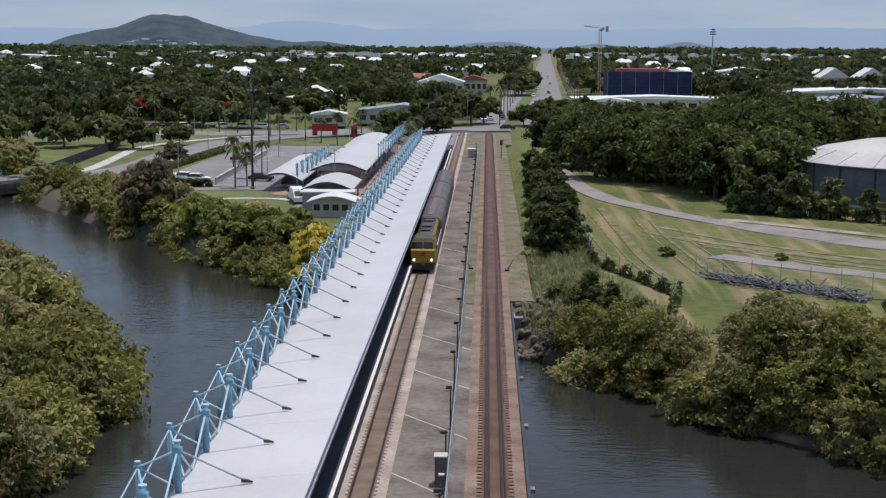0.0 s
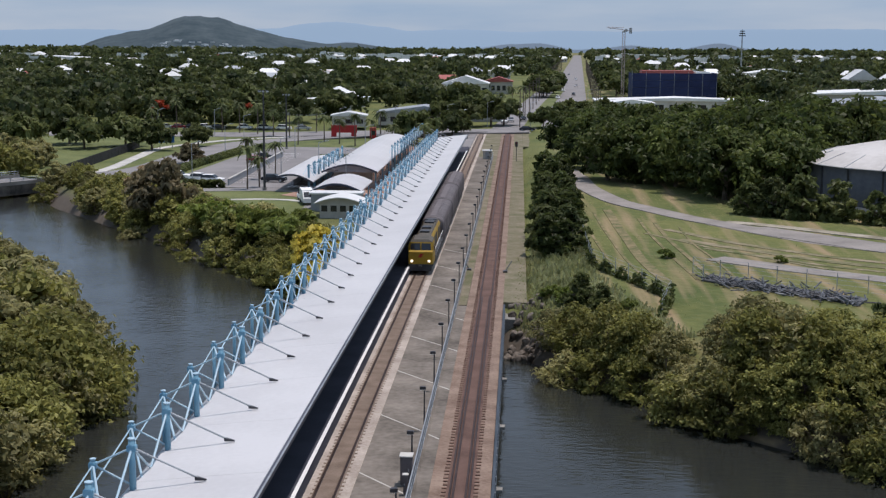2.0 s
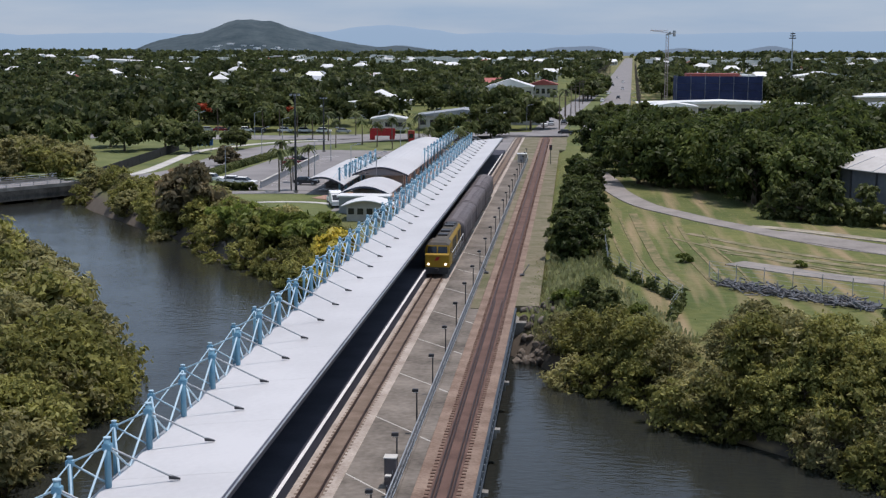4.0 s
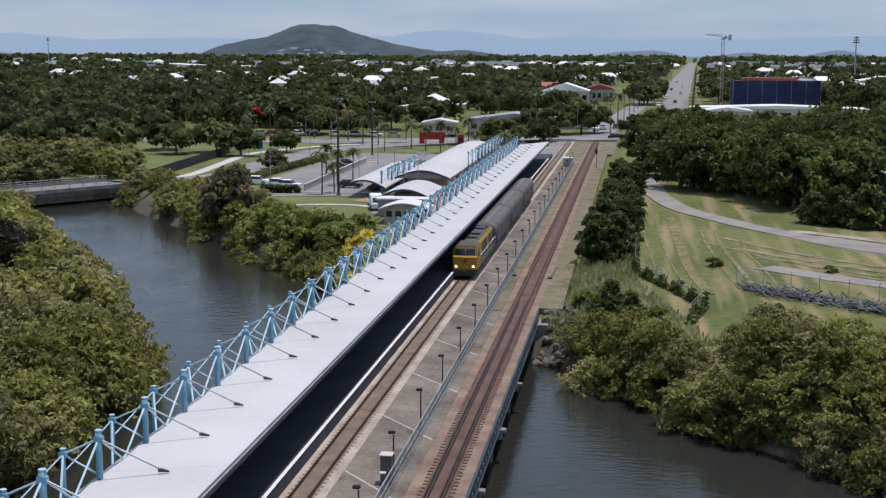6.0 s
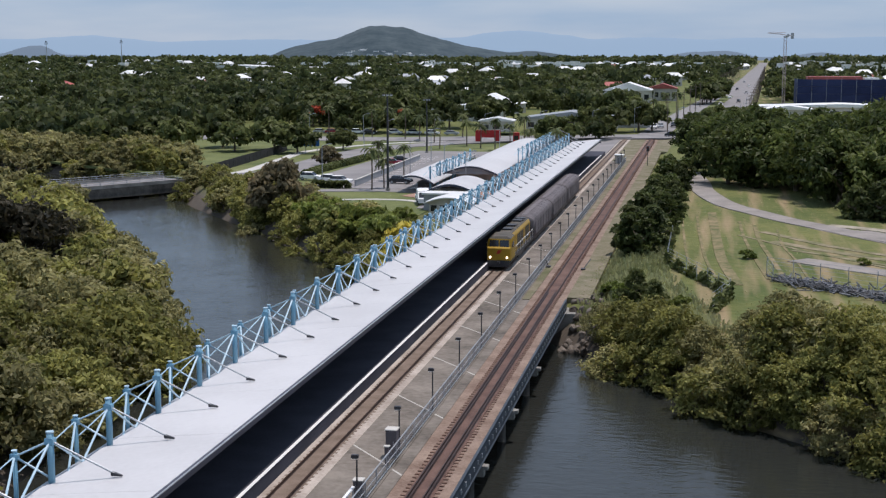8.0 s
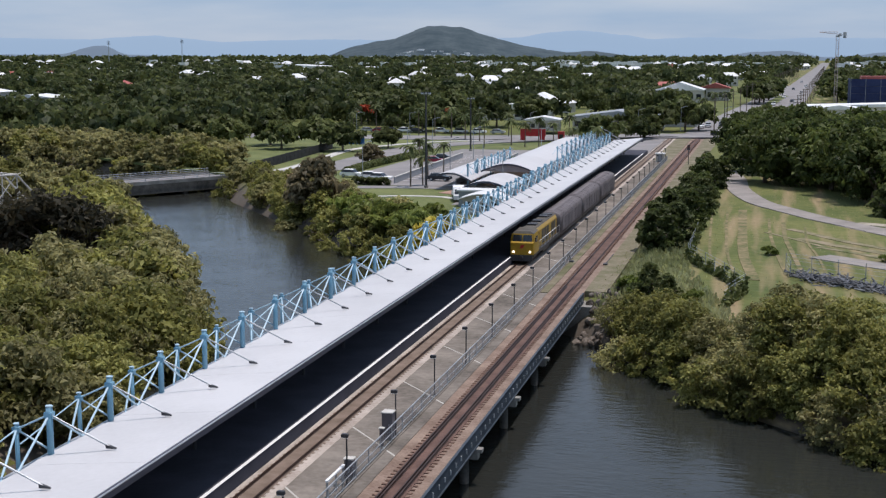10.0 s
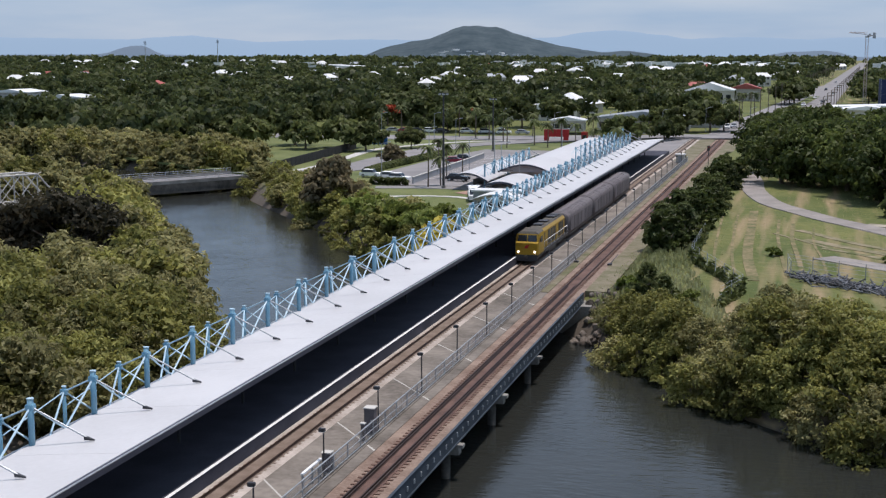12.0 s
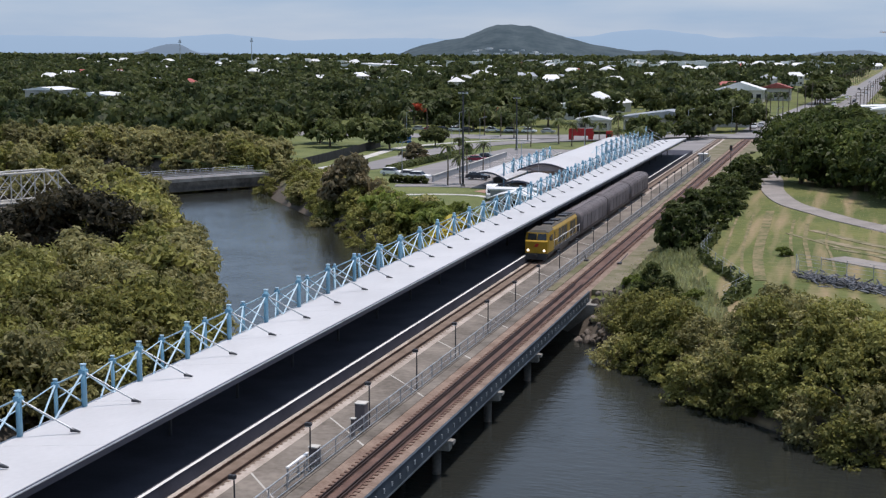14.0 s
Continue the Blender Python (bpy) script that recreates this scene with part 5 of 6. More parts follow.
# parking bay lines
line = None
for row, x in ((0, -45.0), (1, -33.0), (2, -25.5)):
    for k in range(16):
        m = pose(x, 246 + k * 4.4, 0.484 + LOW, 0, 0, 0)
        if line is None:
            line = tagged(part("parking_line", boxed(0, 4.6, -0.07, 0.07, -0.01, 0.004), M_WHITE), "white painted parking bay line", "line", "parking lines", "structure")
            line.matrix_world = m
        else:
            copy_thing(line, m)
for k in range(7):
    copy_thing(line, Matrix.Translation((-31 + k * 0.9, 238.2, 0.484 + LOW)) @ Matrix.Rotation(radians(80), 4, "Z") @ Matrix.Diagonal((0.7, 4, 1, 1)))


def clipped_hedge(pts, w, h, label, seed):
    rng = np.random.default_rng(seed)
    line_pts = smooth_line(pts, 0.5)
    n = len(line_pts) * 60
    idx = rng.integers(0, len(line_pts), n)
    c = np.array(line_pts)[idx]
    a = rng.uniform(0, math.pi, n)
    p = np.stack([c[:, 0] + np.cos(a) * w * 0.5 + rng.normal(scale=.1, size=n), c[:, 1] + rng.normal(scale=.35, size=n), 0.45 + LOW + np.sin(a) * h * rng.uniform(.7, 1.1, n)], 1)
    nn = np.stack([np.cos(a), rng.normal(scale=.4, size=n), np.sin(a)], 1)
    tagged(new("hedge", quads_mesh("hedge", leaf_quads(rng, p, nn / np.linalg.norm(nn, axis=1, keepdims=True), 0.38), M_TREE)), label, "hedge", "clipped hedges")


clipped_hedge([(-57.5, 258), (-57.5, 275), (-55.5, 312)], 1.8, 1.2, "clipped green hedge between road and car park", 3)
clipped_hedge([(-49, 237.3), (-46, 237.0), (-43, 236.6)], 2.0, 1.3, "clipped green hedge at the car park's end", 4)
clipped_hedge([(-34, 300), (-24, 303)], 1.6, 0.8, "low clipped hedge on the lawn", 5)
wall = thing("ramp_wall", -42.8, 270, 0.48 + LOW, 1.3, "long pale blue-grey balustrade wall beside the car park ramp", "wall")
part("panel", boxed(-0.12, 0.12, -30, 34, 0, 1.15), M_GREYTIN, wall)
part("coping", boxed(-0.2, 0.2, -30, 34, 1.15, 1.27), M_PALE, wall)
wall2 = thing("ramp_wall", -30.8, 270, 0.48 + LOW, 0.9, "pale balustrade wall beside the station forecourt", "wall")
part("panel", boxed(-0.1, 0.1, -29, 40, 0, 0.9), M_GREYTIN, wall2)
part("coping", boxed(-0.16, 0.16, -29, 40, 0.9, 1.0), M_PALE, wall2)

for c, x, y, r in ((white_car, -54.0, 250.5, 80), (white_car, -48.8, 246.5, 75), (white_car, -46.2, 244.2, 80), (dark_car, -35.0, 247.0, 85), (red_car, -46.4, 288, 100), (dark_car, -46.0, 295, 100), (white_car, -24.6, 218.5, 20),
                   (white_car, -60, 398, 90), (white_car, -66, 399, 90), (white_car, -72, 399, 90), (dark_car, -80, 399, 90), (silver_car, -54, 398, 90), (white_car, -18, 392, 90), (silver_car, 8, 430, 0), (white_car, 6, 424, 0), (dark_car, 12, 436, 0)):
    copy_thing(c, pose(x, y, 0.5 + (LOW if y < 330 else park_dip(x)), 0, 0, r))
for k, (y, lane, c) in enumerate(((470, 3, dark_car), (520, -3, silver_car), (560, 4, dark_car), (620, -4, white_car), (660, 3, dark_car), (720, -3, white_car), (800, 4, silver_car), (880, -3, dark_car), (960, 3, white_car), (1100, -3, silver_car))):
    copy_thing(c, pose(street(y) + lane, y, 0.46, 0, 0, -2.5))
copy_thing(dark_car, pose(13, 386, 0.32, 0, 0, 85))
van = thing("white_van", -23.4, 214.0, 0.48 + LOW, 15, "white delivery van parked by the station hut", "van")
part("body", boxed(-1.0, 1.0, -1.2, 3.6, 0.4, 2.3, 0.08), M_WHITE, van)
part("cab", loft([[(-0.98, -2.5, .4), (.98, -2.5, .4), (.98, -2.5, 1.1), (-.98, -2.5, 1.1)], [(-0.98, -1.2, .4), (.98, -1.2, .4), (.98, -1.2, 2.2), (-.98, -1.2, 2.2)]]), M_WHITE, van)
part("windscreen", loft([[(-.85, -2.32, 1.3), (.85, -2.32, 1.3), (.8, -1.5, 2.05), (-.8, -1.5, 2.05)], [(-.85, -2.26, 1.3), (.85, -2.26, 1.3), (.8, -1.44, 2.05), (-.8, -1.44, 2.05)]]), M_GLASS, van)
for y in (-1.7, 2.4):
    for s in (-1, 1):
        part("wheel", tubed((s * .8, y, .36), (s * 1.03, y, .36), .36, 12), M_DARK, van)
for c in (white_car, dark_car, red_car, silver_car):
    c.matrix_world = pose({white_car: -84, dark_car: -88, red_car: -92, silver_car: -96}[c], 399, 0.5 + LOW, 0, 0, 90)


# tall light masts, street lamps, signs
def light_mast(x, y, h, label):
    t = thing("light_mast", x, y, 0.45 + LOW, 0, label, "light mast", "light masts in the car park")
    part("pole", tubed((0, 0, 0), (0, 0, h), 0.24, 10, 0.13), M_DARK, t)
    part("footing", tubed((0, 0, 0), (0, 0, 0.5), 0.4, 12), M_CONC, t)
    arm = part("head_frame", boxed(-0.9, 0.9, -0.08, 0.08, h - 0.12, h), M_DARK, t)
    for s in (-0.7, 0, 0.7):
        part("floodlight", boxed(s - 0.2, s + 0.2, -0.25, 0.15, h - 0.4, h - 0.12), M_STEEL, arm)


light_mast(-34.2, 233.5, 17.6, "tall dark floodlight mast at the car park")
light_mast(-46.5, 326, 13.5, "tall dark floodlight mast at the far end of the car park")
lamp = None
for x, y in ((-27, 250), (-24, 300), (-40, 300), (-50, 245), (-56, 300), (-60, 340), (-36, 260), (-19.5, 232), (-90, 368), (-75, 372), (-40, 376), (-25, 384), (-10, 386), (1, 404), (3, 440), (32, 410), (33, 440), (35, 480), (37, 520), (14, 404)):
    m = pose(x, y, 0.45 + (LOW if y < 350 else park_dip(x)))
    if lamp is None:
        lamp = thing("street_lamp", x, y, 0.45 + LOW, 0, "slender grey street lamp with a curved arm", "street lamp", "street lamps")
        part("pole", tubed((0, 0, 0), (0, 0, 7.2), 0.09, 8, 0.06), M_STEEL, lamp)
        arm = part("arm", tubed((0, 0, 7.2), (1.3, 0, 7.6), 0.05, 6), M_STEEL, lamp)
        part("luminaire", boxed(1.2, 1.9, -0.14, 0.14, 7.55, 7.72, 0.03), M_STEEL, arm)
    else:
        copy_thing(lamp, m)
pole = None
for k in range(26):
    y = 405 + 38 * k
    for sx in (-12.0, 12.0):
        m = pose(street(y) + sx, y, 0.4)
        if pole is None:
            pole = thing("power_pole", street(y) + sx, y, 0.4, 0, "timber power pole with cross-arms", "power pole", "power poles along the street")
            part("pole", tubed((0, 0, 0), (0, 0, 11), 0.17, 8, 0.12), M_BARK, pole)
            part("cross_arm", boxed(-1.2, 1.2, -0.07, 0.07, 9.9, 10.05), M_BARK, pole)
            part("cross_arm", boxed(-0.9, 0.9, -0.07, 0.07, 9.0, 9.14), M_BARK, pole)
        else:
            copy_thing(pole, m)
sg = thing("blue_sign", -75.5, 322, 0.42 + LOW, 10, "blue rectangular sign on two posts by the road", "sign")
part("panel", boxed(-2.0, 2.0, -0.06, 0.06, 1.6, 3.4), M_BLUESIGN, sg)
for s in (-1.5, 1.5):
    part("post", boxed(s - .06, s + .06, .065, .165, 0, 3.3), M_STEEL, sg)
redst = thing("red_wall_sign", -37.5, 366, 0.4 + LOW, 6, "red-painted structure at the park corner", "sign wall")
redst.scale = (0.78, 0.78, 0.78)
part("panel", boxed(-4.5, 4.5, -0.5, 0.5, 2.0, 4.6), M_RED, redst)
for s in (-3.6, 3.4):
    part("leg", boxed(s - 0.9, s + 0.9, -0.45, 0.45, 0, 2.0), M_RED, redst)
redbx = thing("red_kiosk", -29.5, 366, 0.4 + LOW, 6, "small red kiosk box by the station", "kiosk")
part("body", boxed(-0.9, 0.9, -0.9, 0.9, 0, 3.0, 0.05), M_RED, redbx)
part("hatch", boxed(-0.6, 0.6, -0.93, -0.9, 1.0, 2.2), M_GLASS, redbx)
fence = thing("black_fence", -76.5, 287, 0.4 + LOW, 0, "long black screened fence beside the footpath", "fence")
for k in range(22):
    f0, f1 = k / 22, (k + 0.97) / 22
    a, b = (-1.6 - 5.2 * f0, -33 + 72 * f0), (-1.6 - 5.2 * f1, -33 + 72 * f1)
    part("panel", loft([[(a[0] - .03, a[1], 0), (a[0] + .03, a[1], 0), (a[0] + .03, a[1], 2.0), (a[0] - .03, a[1], 2.0)], [(b[0] - .03, b[1], 0), (b[0] + .03, b[1], 0), (b[0] + .03, b[1], 2.0), (b[0] - .03, b[1], 2.0)]]), M_BLACKFENCE, fence)
    part("post", boxed(a[0] - .08, a[0] - .03, a[1] - .05, a[1] + .05, 0, 2.1), M_DARK, fence)


# ---------- road bridge and old truss bridge ----------
def road_bridge():
    t = thing("road_bridge", -66, 219, 0, 0, "concrete road bridge with steel railings over the river", "bridge")
    t.matrix_world = pose(-76.8, 247.0, -2.45, 0, 0, 237.4)
    L, W = 64.0, 11.0
    part("deck", boxed(0, L, -W, 0, 0.55, 1.45), M_STAINED_SHADED, t)
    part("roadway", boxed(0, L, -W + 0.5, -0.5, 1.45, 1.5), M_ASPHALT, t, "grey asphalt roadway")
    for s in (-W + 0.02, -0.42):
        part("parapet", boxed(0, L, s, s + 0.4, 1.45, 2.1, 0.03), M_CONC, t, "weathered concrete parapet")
        # beam reaches lower to stand for the dark shade under the deck
        part("beam", boxed(0, L, s + 0.02, s + 0.38, -0.4, 0.55), M_STAINED_SHADED, t, "stained edge beam, deepened and darkened for the shade below")
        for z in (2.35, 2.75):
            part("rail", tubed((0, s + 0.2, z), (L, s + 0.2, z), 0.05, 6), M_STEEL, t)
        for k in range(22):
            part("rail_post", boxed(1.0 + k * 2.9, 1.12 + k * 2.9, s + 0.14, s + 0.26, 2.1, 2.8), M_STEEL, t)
    part("abutment", boxed(-7, 0.2, -W + 0.2, -0.2, -4, 0.5), M_STAINED_SHADED, t)
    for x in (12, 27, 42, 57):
        part("pier", boxed(x - 0.5, x + 0.5, -W + 0.8, -0.8, -4.5, 0.0), M_STAINED_SHADED, t)
        part("pier_cap", boxed(x - 0.8, x + 0.8, -W + 0.2, -0.2, -0.4, 0.0), M_STAINED_SHADED, t)


road_bridge()


def truss_bridge():
    t = thing("truss_footbridge", 0, 0, 0, 0, "old white-painted steel truss bridge section", "truss bridge")
    t.matrix_world = pose(-80.8, 178.6, 0.9, 0, 0, 64.5 + 180)
    n, step, h, w = 5, 4.0, 4.4, 4.0
    for s in (0, -w):
        part("bottom_chord", tubed((0, s, 0.6), (n * step + step, s, 0.6), 0.16, 6), M_PALE, t)
        part("top_chord", tubed((step, s, 0.6 + h), (n * step, s, 0.6 + h), 0.16, 6), M_PALE, t)
        part("end_post", tubed((0, s, 0.6), (step, s, 0.6 + h), 0.15, 6), M_PALE, t)
        for k in range(1, n + 1):
            part("vertical", tubed((k * step, s, 0.6), (k * step, s, 0.6 + h), 0.1, 6), M_PALE, t)
            if k < n:
                part("diagonal", tubed((k * step, s, 0.6 + h), ((k + 1) * step, s, 0.6), 0.09, 6), M_PALE, t)
                part("diagonal", tubed((k * step, s, 0.6), ((k + 1) * step, s, 0.6 + h), 0.07, 6), M_PALE, t)
    for k in range(1, n + 1):
        part("cross_beam", tubed((k * step, 0, 0.6 + h), (k * step, -w, 0.6 + h), 0.1, 6), M_PALE, t)
        part("cross_beam", tubed((k * step, 0, 0.6 + h), ((k - 0.5) * step, -w / 2, 0.6 + h), 0.06, 6), M_PALE, t)
    part("deck", boxed(0, n * step + step, -w, 0, 0.2, 0.5), M_CONC, t)
    for x in (0.5, n * step):
        part("support", boxed(x - 0.5, x + 0.5, -w, 0, -5, 0.2), M_CONC, t)


truss_bridge()
structure("pavement", slab([(-46, 108), (-44, 116), (-66, 148), (-76, 146)], -1.3, 1.5), M_BRICK, "pinkish paved path on the near bank", "footpath")
shelter = thing("shelter_roof", -49.5, 121, -1.3, 25, "small pale shelter roof among the mangroves", "shelter")
part("roof", loft([[(-2.5, -3, 2.6), (2.5, -3, 2.6), (0.1, -3, 3.5), (-0.1, -3, 3.5)], [(-2.5, 3, 2.6), (2.5, 3, 2.6), (0.1, 3, 3.5), (-0.1, 3, 3.5)]]), M_PALE, shelter)
for x in (-2.2, 2.2):
    for y in (-2.7, 2.7):
        part("post", boxed(x - .08, x + .08, y - .08, y + .08, 0, 2.62), M_STEEL, shelter)


# ---------- paddock: tank shed, fence, scrap ----------
def tank():
    t = thing("round_tank_shed", 71.5, 203, 0.9, 0, "large round shed with rust-streaked pale sheet roof and dark walls", "shed")
    R, n, hw = 17.5, 20, 7.2
    pts = [(R * math.cos(2 * math.pi * i / n), R * math.sin(2 * math.pi * i / n)) for i in range(n)]
    for i in range(n):
        (ax, ay), (bx, by) = pts[i], pts[(i + 1) % n]
        part("wall_panel", loft([[(ax, ay, 1.6), (bx, by, 1.6), (bx, by, hw), (ax, ay, hw)], [(ax * .985, ay * .985, 1.6), (bx * .985, by * .985, 1.6), (bx * .985, by * .985, hw), (ax * .985, ay * .985, hw)]]), M_TANKWALL, t)
        part("skirt_panel", loft([[(ax * 1.03, ay * 1.03, 0), (bx * 1.03, by * 1.03, 0), (bx * 1.01, by * 1.01, 1.58), (ax * 1.01, ay * 1.01, 1.58)], [(ax * .99, ay * .99, 0), (bx * .99, by * .99, 0), (bx * .99, by * .99, 1.58), (ax * .99, ay * .99, 1.58)]]), M_RUSTSHEET, t, "pale lower sheet")
        part("post", tubed((ax * 1.005, ay * 1.005, 0), (ax * 1.005, ay * 1.005, hw), 0.16, 6), M_DARK, t)
        rings = []
        for f, z in ((1.05, hw - 0.1), (0.8, hw + 1.5), (0.45, hw + 2.7), (0.04, hw + 3.3)):
            rings.append([(ax * f, ay * f, z), (bx * f, by * f, z), (bx * f, by * f, z - 0.12), (ax * f, ay * f, z - 0.12)])
        part("roof_segment", loft(rings), M_RUSTSHEET, t)
        part("roof_seam", tubed((ax * 1.05, ay * 1.05, hw - 0.06), (ax * .8, ay * .8, hw + 1.53), 0.07, 5), M_GREYTIN, t)


tank()


def mesh_fence(pts, h, label, group):
    """Posts with wires between, one thing a run."""
    for a, b in zip(pts, pts[1:]):
        z = ground_z(*a)
        t = thing("wire_fence", a[0], a[1], z, 0, label, "fence", group)
        L = math.hypot(b[0] - a[0], b[1] - a[1])
        n = max(1, int(L / 3))
        d = Vector((b[0] - a[0], b[1] - a[1], ground_z(*b) - z))
        for k in range(n):
            p = d * (k / n)
            part("post", tubed(p, p + Vector((0, 0, h)), 0.045, 6), M_STEEL, t)
        for f in (0.1, 0.35, 0.6, 0.8, 1.0):
            part("wire", tubed(Vector((0, 0, h * f)), d + Vector((0, 0, h * f)), 0.014, 4), M_STEEL, t)


mesh_fence([(18.7, 166), (18.7, 146), (25.2, 127), (23.5, 119)], 1.9, "chain-wire fence overgrown with creeper", "fences round the paddock")
mesh_fence([(29.6, 137), (29.2, 142), (50, 128)], 1.8, "wire fence round the scrap heap", "fences round the paddock")
rng_c = np.random.default_rng(31)
cl = []
for a, b in (((18.7, 166), (18.7, 146)), ((18.7, 146), (25.2, 127)), ((25.2, 127), (23.5, 119))):
    n = 520
    f = rng_c.uniform(0, 1, n)
    cl.append(np.stack([a[0] + (b[0] - a[0]) * f + rng_c.normal(scale=.15, size=n), a[1] + (b[1] - a[1]) * f, 1.0 + rng_c.uniform(0, 1.5, n) * (0.5 + 0.5 * np.sin(f * 30 + a[1]))], 1))
cl = np.concatenate(cl)
nn = rng_c.normal(size=cl.shape)
tagged(new("fence_creeper", quads_mesh("fence_creeper", leaf_quads(rng_c, cl, nn / np.linalg.norm(nn, axis=1, keepdims=True), 0.34), M_TREE)), "green creeper grown over the wire fence", "creeper", kind="stuff")
bm = bmesh.new()
for k in range(420):
    f = rng_c.uniform(0, 1)
    x, y = 30.5 + 12 * f + rng_c.uniform(-1, 1), 136.5 - 10.5 * f + rng_c.uniform(-1.7, 1.7)
    a, L = rng_c.uniform(0, math.pi), rng_c.uniform(0.4, 1.6)
    z = 1.1 + abs(rng_c.normal(scale=.3))
    tube(bm, (x, y, z), (x + math.cos(a) * L, y + math.sin(a) * L, z + rng_c.uniform(-.1, .5)), rng_c.uniform(.03, .09), 5)
tagged(part("scrap_heap", bm, M_SCRAP), "heap of dark grey scrap pipes and steel offcuts", "scrap heap", kind="stuff")
structure("heap_base", slab([(29.5, 137.5), (31, 139.5), (44, 128.5), (42.5, 125.5)], 1.24, 0.4), M_SCRAP, "blackened ground under the scrap heap", "ground patch")


# ---------- town ----------
def gable_house(name, w, d, h, rise, roof_mat, wall_mat, label, storeys=1):
    t = thing(name, 0, 0, 0, 0, label, "house", "houses of the town")
    part("wall", boxed(-w / 2, w / 2, -d / 2, d / 2, 0, h), wall_mat, t)
    part("roof", loft([[(-w / 2 - .5, -d / 2 - .5, h), (w / 2 + .5, -d / 2 - .5, h), (w / 2 + .5, d / 2 + .5, h), (-w / 2 - .5, d / 2 + .5, h)],
                       [(-w / 2 + rise, -.15, h + rise), (w / 2 - rise, -.15, h + rise), (w / 2 - rise, .15, h + rise), (-w / 2 + rise, .15, h + rise)]]), roof_mat, t)
    n = max(2, int(w / 3.2))
    for s in range(storeys):
        for k in range(n):
            x = -w / 2 + (k + .5) * w / n
            part("window", boxed(x - .6, x + .6, -d / 2 - .04, -d / 2 + .02, 1.0 + 3 * s, 2.2 + 3 * s), M_GLASS, t)
    return t


HOUSES = [gable_house("house", 13, 9, 3.4, 2.0, M_TIN, M_WALL, "low house with white tin roof"),
          gable_house("house", 16, 11, 3.6, 2.4, M_GREYTIN, M_WALL, "low house with grey tin roof"),
          gable_house("house", 11, 9, 5.6, 2.2, M_TIN, M_WALL, "two-storey house with white tin roof", 2),
          gable_house("house", 14, 10, 3.4, 2.2, M_REDTIN, M_WALL, "low house with red tin roof")]
HOUSE_SPOTS = []
hr = np.random.default_rng(77)
while len(HOUSE_SPOTS) < 210:
    y = 430 + 1900 * hr.uniform(0, 1) ** 1.5
    x = hr.uniform(-0.62 * y, 0.30 * y)
    if abs(x - street(y)) < 20 or (y < 900 and 0 < x < street(y)) or (y < 470 and x < -80) or (x < -60 and y < 680) or (20 < x < 140 and y < 640) or (x > -55 and y < 700):
        continue
    if all(abs(x - a) + abs(y - b) > 26 for a, b, _ in HOUSE_SPOTS):
        HOUSE_SPOTS.append((x, y, hr.integers(0, 10)))
for i, (x, y, k) in enumerate(HOUSE_SPOTS):
    h = HOUSES[0 if k < 4 else 1 if k < 6 else 2 if k < 9 else 3]
    s = 0.85 + y / 4000
    o = copy_thing(h, pose(x, y, 0.25, 0, 0, hr.uniform(-20, 20) + (90 if hr.random() < .35 else 0)))
    o.scale = (s, s, s * 1.15)
for h, (x, y) in zip(HOUSES, ((-150, 720), (-190, 760), (-250, 800), (-120, 740))):
    h.matrix_world = pose(x, y, 0.25)


def shed(name, x, y, rz, w, d, h, rise, roof_mat, label, bays=6):
    t = thing(name, x, y, 0.25, rz, label, "building", "large buildings")
    part("wall", boxed(-w / 2, w / 2, -d / 2, d / 2, 0, h), M_WALL, t)
    part("roof", loft([[(-w / 2 - .6, y2, h), (w / 2 + .6, y2, h), (w / 2 + .6, y2, h + .25), (0.1, y2, h + rise + .25), (-0.1, y2, h + rise + .25), (-w / 2 - .6, y2, h + .25)] for y2 in (-d / 2 - .6, d / 2 + .6)]), roof_mat, t)
    for k in range(bays):
        xx = -w / 2 + (k + .5) * w / bays
        part("window", boxed(xx - w / bays * .3, xx + w / bays * .3, -d / 2 - .05, -d / 2 + .02, h * .3, h * .7), M_GLASS, t)
    return t


shed("church_hall", -15.5, 655, 0, 22, 20, 6, 3.6, M_TIN, "large hall with white gabled roof and entrance porch")
shed("porch_hall", -22, 641, 0, 8, 8, 4.5, 2.6, M_TIN, "white gabled porch of the large hall", 2)
shed("workshop", -19, 418, 2, 28, 15, 3.8, 1.9, M_GREYTIN, "long building with blue-grey roof across the street", 9)
shed("workshop", -62, 470, 2, 26, 14, 4.0, 1.6, M_TIN, "long low building with pale roof behind trees", 8)
shed("workshop", -3, 440, 2, 16, 14, 4.5, 1.6, M_GREYTIN, "low shop with grey roof beside the crossing", 5)
shed("workshop", -41, 405, 4, 10, 8, 3.2, 1.0, M_TIN, "small white-roofed shop across the street", 3)
shed("white_warehouse", 178, 900, 0, 34, 24, 7, 2.5, M_TIN, "white warehouse with low roof", 6)
shed("warehouse", 118, 860, 0, 20, 24, 7, 3, M_TIN, "white gabled warehouse in the town", 4)
shed("warehouse", 70, 505, 0, 62, 16, 4.5, 1.0, M_TIN, "low shops with white and green awning roof", 12)
shed("warehouse", 50, 480, 0, 16, 14, 4.5, 1.2, M_TIN, "low shop with white roof", 4)
shed("warehouse", 125, 420, 0, 40, 26, 7.5, 1.4, M_GREYTIN, "long commercial building with pale roof", 8)
shed("warehouse", 150, 520, 0, 60, 26, 7.0, 1.4, M_TIN, "long commercial building with white roof", 8)
shed("warehouse", 185, 700, 0, 14, 14, 8, 5, M_TIN, "building with pointed white roof", 3)
shed("warehouse", 204, 700, 0, 14, 14, 8, 5, M_TIN, "building with pointed white roof", 3)
